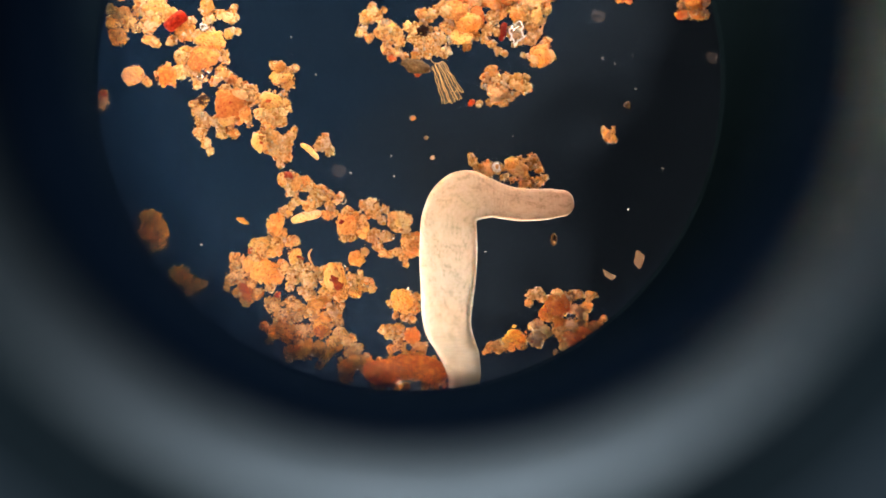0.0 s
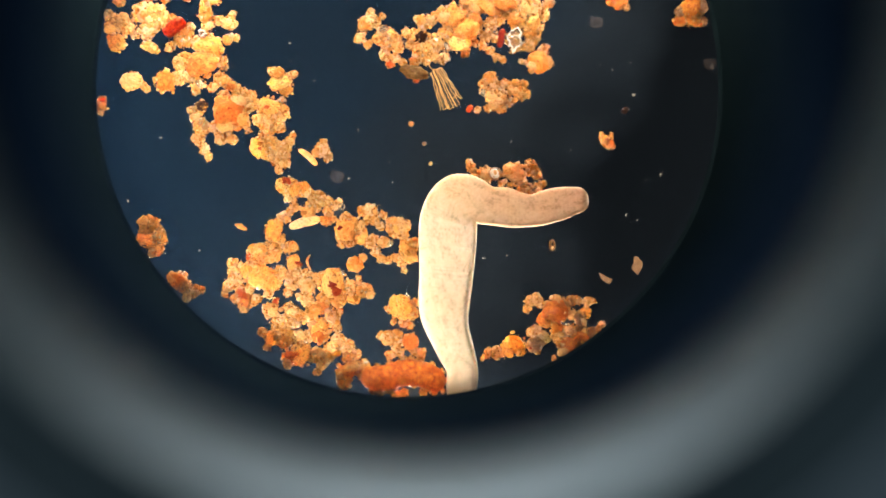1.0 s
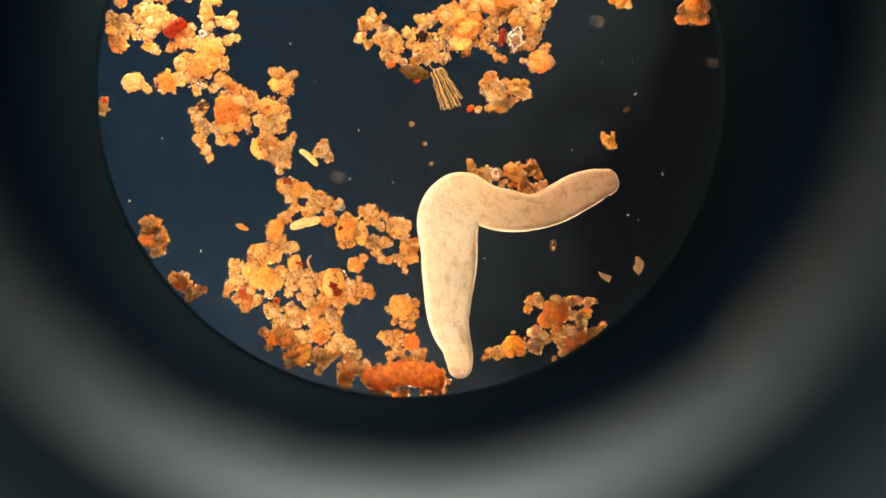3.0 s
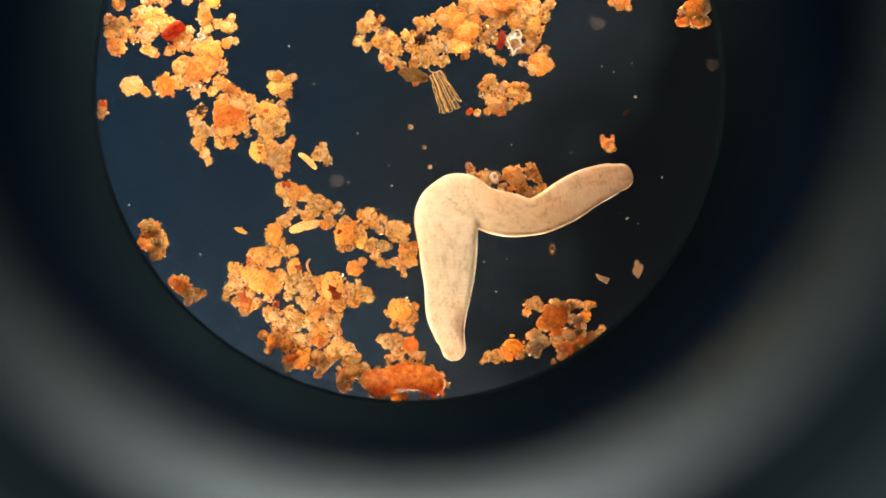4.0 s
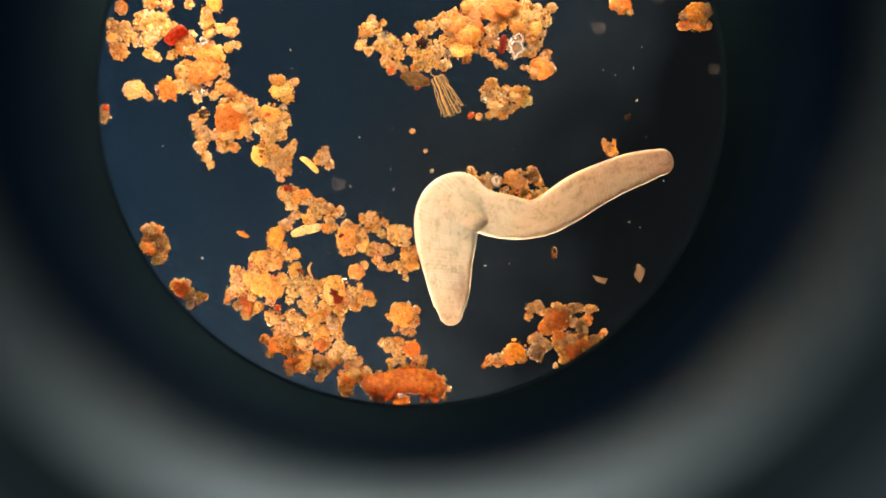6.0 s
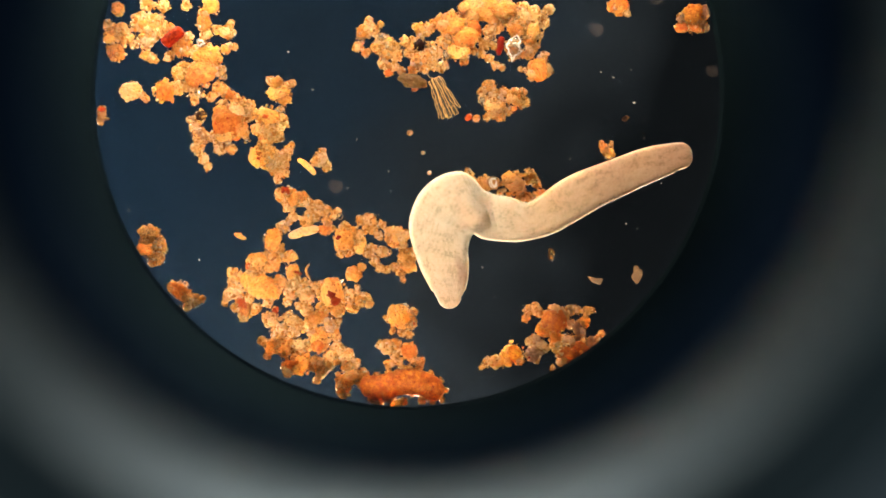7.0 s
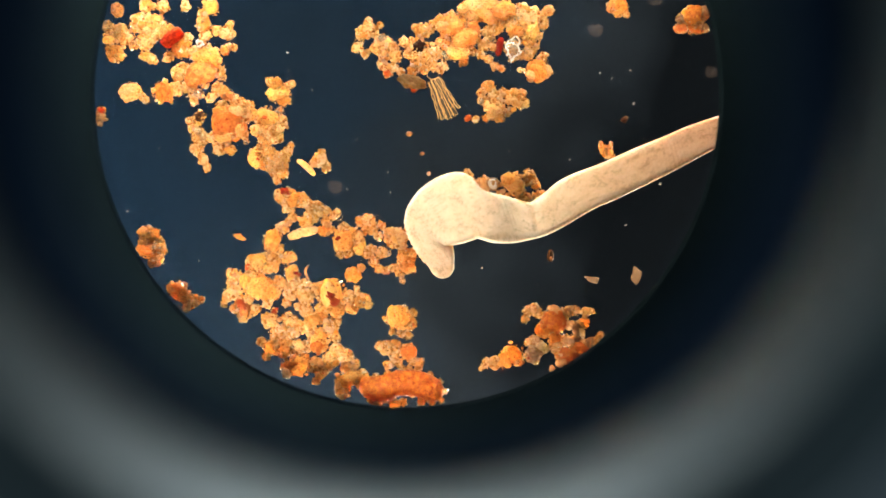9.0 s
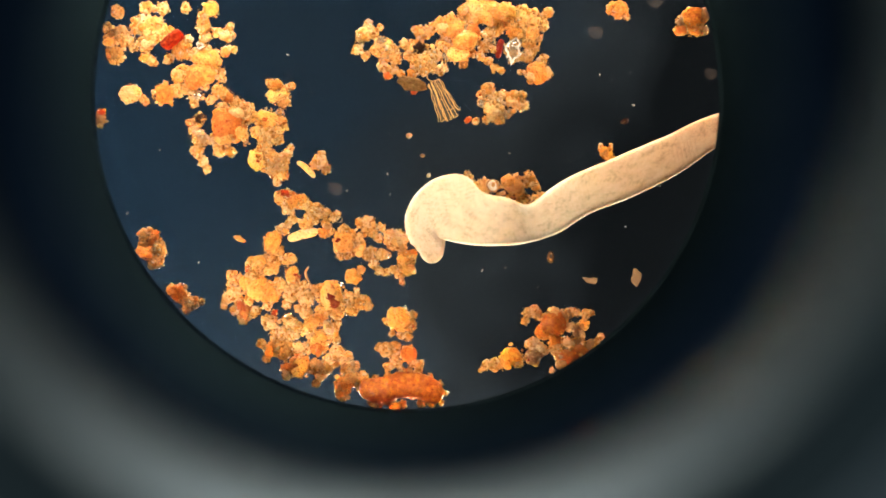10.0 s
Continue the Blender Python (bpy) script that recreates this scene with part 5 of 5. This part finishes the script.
lies(8, [(-1.3, -14.6, 6.6, -13.4), (-3, -11.7, 7.9, -8.7), (-4.8, -7.8, 8.3, -3.9), (-7.1, -2.9, 7.7, 0.1), (-9.1, 1.4, 7, 2), (-10.6, 6.5, 6.8, 2.8),
     (-11.2, 11.8, 7.2, 3), (-9.5, 17.1, 7.9, 3.4)],
     [(-9.5, 17.1, 7.9, 3.4), (-6.1, 22, 9.1, 3.6), (-1.3, 25.5, 10.5, 4.2), (3.6, 27.6, 12.4, 5.7), (7.1, 26.3, 15, 6.5), (9.5, 22.9, 17.7, 5.1),
     (13.4, 20, 20.8, 4.2), (18.3, 19, 24.2, 3.8), (24.2, 18, 28.1, 3.8), (30, 16.7, 32, 4.4), (33.9, 18.2, 36.9, 6.1), (37.8, 21.2, 40.8, 7.9),
     (42.7, 24.9, 45.7, 10.6), (48.6, 28, 51.5, 14.3), (55.4, 30.4, 58.4, 17.5), (62.3, 32.9, 64.2, 20.4), (70.1, 36, 72, 23.9), (76.9, 38.6, 78.9, 27.6),
     (82.8, 40.5, 84.7, 30.2), (88.6, 41.5, 89.6, 31.7), (92.9, 40.9, 94.5, 33.9)])
lies(9, [(-2.2, -8.6, 4.6, -7.8), (-4.4, -5.3, 5.2, -2.3), (-6.7, -1.3, 5, 1.2), (-9.1, 3.5, 4.2, 3.2), (-10.8, 8.4, 4, 3.9), (-11.6, 12.3, 4, 4.1),
     (-10.4, 17.2, 4.6, 4.1)],
     [(-10.4, 17.2, 4.6, 4.1), (-7.3, 21.5, 6, 3.9), (-2.8, 25.1, 8, 3.9), (3.1, 27.6, 10.3, 4.1), (7.6, 26.4, 12.8, 5.5), (9.9, 22.7, 15.8, 5.5),
     (13.8, 20.4, 19.7, 4.3), (19.7, 19.4, 24.6, 3.9), (24.6, 18, 28.5, 4.1), (30.4, 17, 32.4, 4.9), (34.4, 18.8, 37.3, 6.7), (38.3, 21.5, 41.2, 8.8),
     (43.2, 25.5, 46.1, 11.8), (49, 28.4, 52, 15.1), (55.9, 30.9, 58.8, 18), (62.7, 33.7, 64.7, 21), (70.5, 37.2, 72.5, 24.7), (78.4, 40.5, 81.3, 29),
     (85.2, 43.6, 88.1, 32.7), (92, 46.2, 95.6, 36.4), (97.9, 47.9, 100.9, 38.8), (105.3, 50.1, 107.7, 43.1)])
lies(10, [(-6.1, -3.1, 1.1, -1.7), (-7.7, -0.7, 2.1, 1.3), (-9.3, 3.2, 2.3, 3.8), (-10.8, 7.1, 2.1, 5.4), (-11.6, 11, 1.9, 6.5), (-11.2, 15.5, 1.9, 6.9)],
     [(-11.2, 15.5, 1.9, 6.9), (-8.7, 20.2, 2.3, 6.7), (-4.8, 24.1, 3.5, 6.1), (0.1, 27.1, 5.6, 5.2), (5, 27.9, 8, 4.4), (8.3, 25.7, 10.9, 3.8),
     (10.3, 22.4, 14.8, 3.6), (14.8, 20.2, 19.7, 3.6), (20.7, 19.4, 24.6, 3.6), (26.5, 17.1, 29.5, 4), (32.4, 17.9, 34.4, 5.4), (36.3, 20.2, 39.3, 7.1),
     (40.2, 23.4, 43.2, 9.7), (45.1, 26.7, 48.1, 12.8), (52, 29.8, 53.9, 15.7), (59.8, 32.9, 61.8, 18.5), (66.6, 35.9, 68.6, 21.6), (74.5, 39.2, 76.4, 25.5),
     (82.3, 42.7, 85.2, 30.6), (89.1, 46.1, 91.1, 35.1), (95.6, 48.8, 98, 38.4), (101.9, 51.1, 104.8, 41.4), (109.7, 53.5, 111.7, 46.3)])


def resample(stations, n):
    p = np.array(stations, float)
    mid = 0.5 * (p[:, :2] + p[:, 2:])
    s = np.concatenate([[0], np.cumsum(0.5 * np.hypot(*np.diff(mid, axis=0).T) + 0.25 * (np.hypot(*np.diff(p[:, :2], axis=0).T)
                                                                                       + np.hypot(*np.diff(p[:, 2:], axis=0).T)))])
    # a smooth run through the stations
    grid = np.linspace(0, s[-1], n)
    m = np.gradient(p, s, axis=0)
    k = np.clip(np.searchsorted(s, grid, "right") - 1, 0, len(s) - 2)
    h = (s[k + 1] - s[k])[:, None]
    f = ((grid - s[k]) / (s[k + 1] - s[k]))[:, None]
    return ((2 * f ** 3 - 3 * f ** 2 + 1) * p[k] + (f ** 3 - 2 * f ** 2 + f) * h * m[k]
            + (-2 * f ** 3 + 3 * f ** 2) * p[k + 1] + (f ** 3 - f ** 2) * h * m[k + 1])


CURVES = {q: np.concatenate([resample(LINES[q][0], 60), resample(LINES[q][1], 90)[1:]]) for q in sorted(LINES)}


def body_line(t):
    """All pieces' x, y, half width and heading at t, spread evenly along the body."""
    times = sorted(CURVES)
    k = max(0, min(len(times) - 2, int(np.searchsorted(times, t, "right")) - 1))
    t0, t1 = times[k], times[k + 1]
    f = (t - t0) / (t1 - t0)
    m0 = (CURVES[t1] - CURVES[times[max(k - 1, 0)]]) / (t1 - times[max(k - 1, 0)])
    m1 = (CURVES[times[min(k + 2, len(times) - 1)]] - CURVES[t0]) / (times[min(k + 2, len(times) - 1)] - t0)
    h = t1 - t0
    c = ((2 * f ** 3 - 3 * f ** 2 + 1) * CURVES[t0] + (f ** 3 - 2 * f ** 2 + f) * h * m0
         + (-2 * f ** 3 + 3 * f ** 2) * CURVES[t1] + (f ** 3 - f ** 2) * h * m1)
    c[1:-1] = 0.25 * c[:-2] + 0.5 * c[1:-1] + 0.25 * c[2:]
    mid, across = 0.5 * (c[:, :2] + c[:, 2:]), c[:, :2] - c[:, 2:]
    step = 0.3 * np.hypot(*np.diff(mid, axis=0).T) + 0.7 * np.maximum(np.hypot(*np.diff(c[:, :2], axis=0).T), np.hypot(*np.diff(c[:, 2:], axis=0).T))
    s = np.concatenate([[0], np.cumsum(step)])
    grid = np.linspace(CAP, s[-1] - CAP + 0.8, COUNT)
    out = np.stack([np.interp(grid, s, v) for v in (mid[:, 0], mid[:, 1], 0.5 * np.hypot(*across.T))], 1)
    turn = np.unwrap(np.arctan2(-across[:, 0], across[:, 1]))
    return out, np.interp(grid, s, turn)


TICKS = [0.25 * k for k in range(41)]


def segment_mesh(half, wide, deep, start, aside, square=3.0):
    """A rounded slab of the body: half length, half width and half depth in millimetres."""
    bm = bmesh.new()
    rings, around = 11, 40
    loops = []
    for j in range(rings + 1):
        a = -math.cos(math.pi * j / rings)
        r = max(0.0, 1 - abs(a) ** square) ** (1 / square)
        loop = []
        for k in range(around):
            b = 2 * math.pi * k / around
            c, s = math.cos(b), math.sin(b)
            y, z = math.copysign(abs(c) ** 0.42, c), math.copysign(abs(s) ** 0.42, s)
            loop.append(bm.verts.new((a * half * MM, r * wide * y * MM, r * deep * z * MM)))
        loops.append(loop)
    for p, q in zip(loops, loops[1:]):
        for k in range(around):
            bm.faces.new((p[k], p[(k + 1) % around], q[(k + 1) % around], q[k]))
    bmesh.ops.remove_doubles(bm, verts=bm.verts[:], dist=1e-6)
    bmesh.ops.recalc_face_normals(bm, faces=bm.faces)
    me = mesh_of("body_segment", bm, BODY)
    rest = me.attributes.new("rest", "FLOAT_VECTOR", "POINT")
    for v, slot in zip(me.vertices, rest.data):
        slot.vector = (v.co.x + start * MM, v.co.y + aside * MM, v.co.z)
    return me


def build_ciliate():
    """The body is a row of overlapping slabs, a left, a middle and a right one at each station, that part and close as it swells."""
    lines = [body_line(t) for t in TICKS]
    widths = np.array([l[0][:, 2] for l in lines])
    least, most = widths.min(0), widths.max(0)
    thing = new("ciliate")
    thing.location = (0, 0, 0)
    tagged(thing, "cream translucent elongated ciliate gliding past detritus", "microorganism")
    placed = []
    for i in range(COUNT):
        near = min(i, COUNT - 1 - i)
        half = CAP if near == 0 else min(3.8, 0.5 * (CAP + 1.3 * near))
        ends = max(0.0, 1 - near / 10)
        core = max(least[i], most[i] * (0.55 + (0.4 if i > COUNT / 2 else 0.2) * ends))
        deep = min(5.2, 0.62 * core)
        spread = float(np.mean(widths[:, i]) - core)
        for side in (1, 0, -1):
            me = segment_mesh(half, core, deep, 6.4 + 123.8 * i / (COUNT - 1), side * spread, 2.0 if near == 0 else 2.6 if near < 4 else 5.0)
            piece = part("body_segment", me, thing)
            rows = []
            for t, (line, heading) in zip(TICKS, lines):
                x, y, w = line[i]
                shift = side * (w - core) * (1 - ends ** 3)
                x, y = x - math.sin(heading[i]) * shift, y + math.cos(heading[i]) * shift
                rows.append((t, Matrix.Translation((x * MM, y * MM, (deep + 1.0 + 0.03 * side) * MM)) @ Matrix.Rotation(heading[i], 4, "Z")))
            placed.append((piece, rows))
    return placed


PUPIL_SHADE = build_instrument()
FLAKE = build_detritus()
CILIATE = build_ciliate()


def motions():
    for piece, rows in CILIATE:
        walk(piece, rows)

    # the plate that plays the pupil shadow slides in, then clears the field
    def shade_at(f):
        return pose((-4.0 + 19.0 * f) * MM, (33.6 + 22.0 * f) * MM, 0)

    walk(PUPIL_SHADE, [(t, shade_at(f)) for t, f in ((0.0, 0.29), (0.1, 0.4), (0.2, 0.65), (0.3, 0.95), (0.5, 1.02), (0.6, 1.02), (0.7, 0.75),
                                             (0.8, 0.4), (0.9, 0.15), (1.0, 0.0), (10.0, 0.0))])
    walk(FLAKE, [
        (0, pose(58.30 * MM, -13.68 * MM, 0, 0, 0, -30)),
        (0.5, pose(57.62 * MM, -13.13 * MM, 0, 0, 0, -29)),
        (1, pose(57.68 * MM, -12.84 * MM, 0, 0, 0, -28)),
        (1.5, pose(57.80 * MM, -12.73 * MM, 0, 0, 0, -26)),
        (2, pose(57.49 * MM, -12.42 * MM, 0, 0, 0, -25)),
        (2.5, pose(57.29 * MM, -12.27 * MM, 0, 0, 0, -24)),
        (4, pose(56.62 * MM, -11.55 * MM, 0, 0, 0, -20)),
        (4.5, pose(56.24 * MM, -11.26 * MM, 0, 0, 0, -19)),
        (5, pose(55.71 * MM, -10.88 * MM, 0, 0, 0, -18)),
        (5.5, pose(55.41 * MM, -10.63 * MM, 0, 0, 0, -16)),
        (7, pose(54.48 * MM, -10.19 * MM, 0, 0, 0, -12)),
        (7.5, pose(54.03 * MM, -9.87 * MM, 0, 0, 0, -11)),
        (8, pose(54.29 * MM, -10.14 * MM, 0, 0, 0, -10)),
        (8.5, pose(53.92 * MM, -9.73 * MM, 0, 0, 0, -9)),
        (9, pose(53.50 * MM, -9.57 * MM, 0, 0, 0, -8)),
        (9.5, pose(53.24 * MM, -9.31 * MM, 0, 0, 0, -6)),
        (10, pose(52.88 * MM, -9.24 * MM, 0, 0, 0, -5)),
    ])


motions()
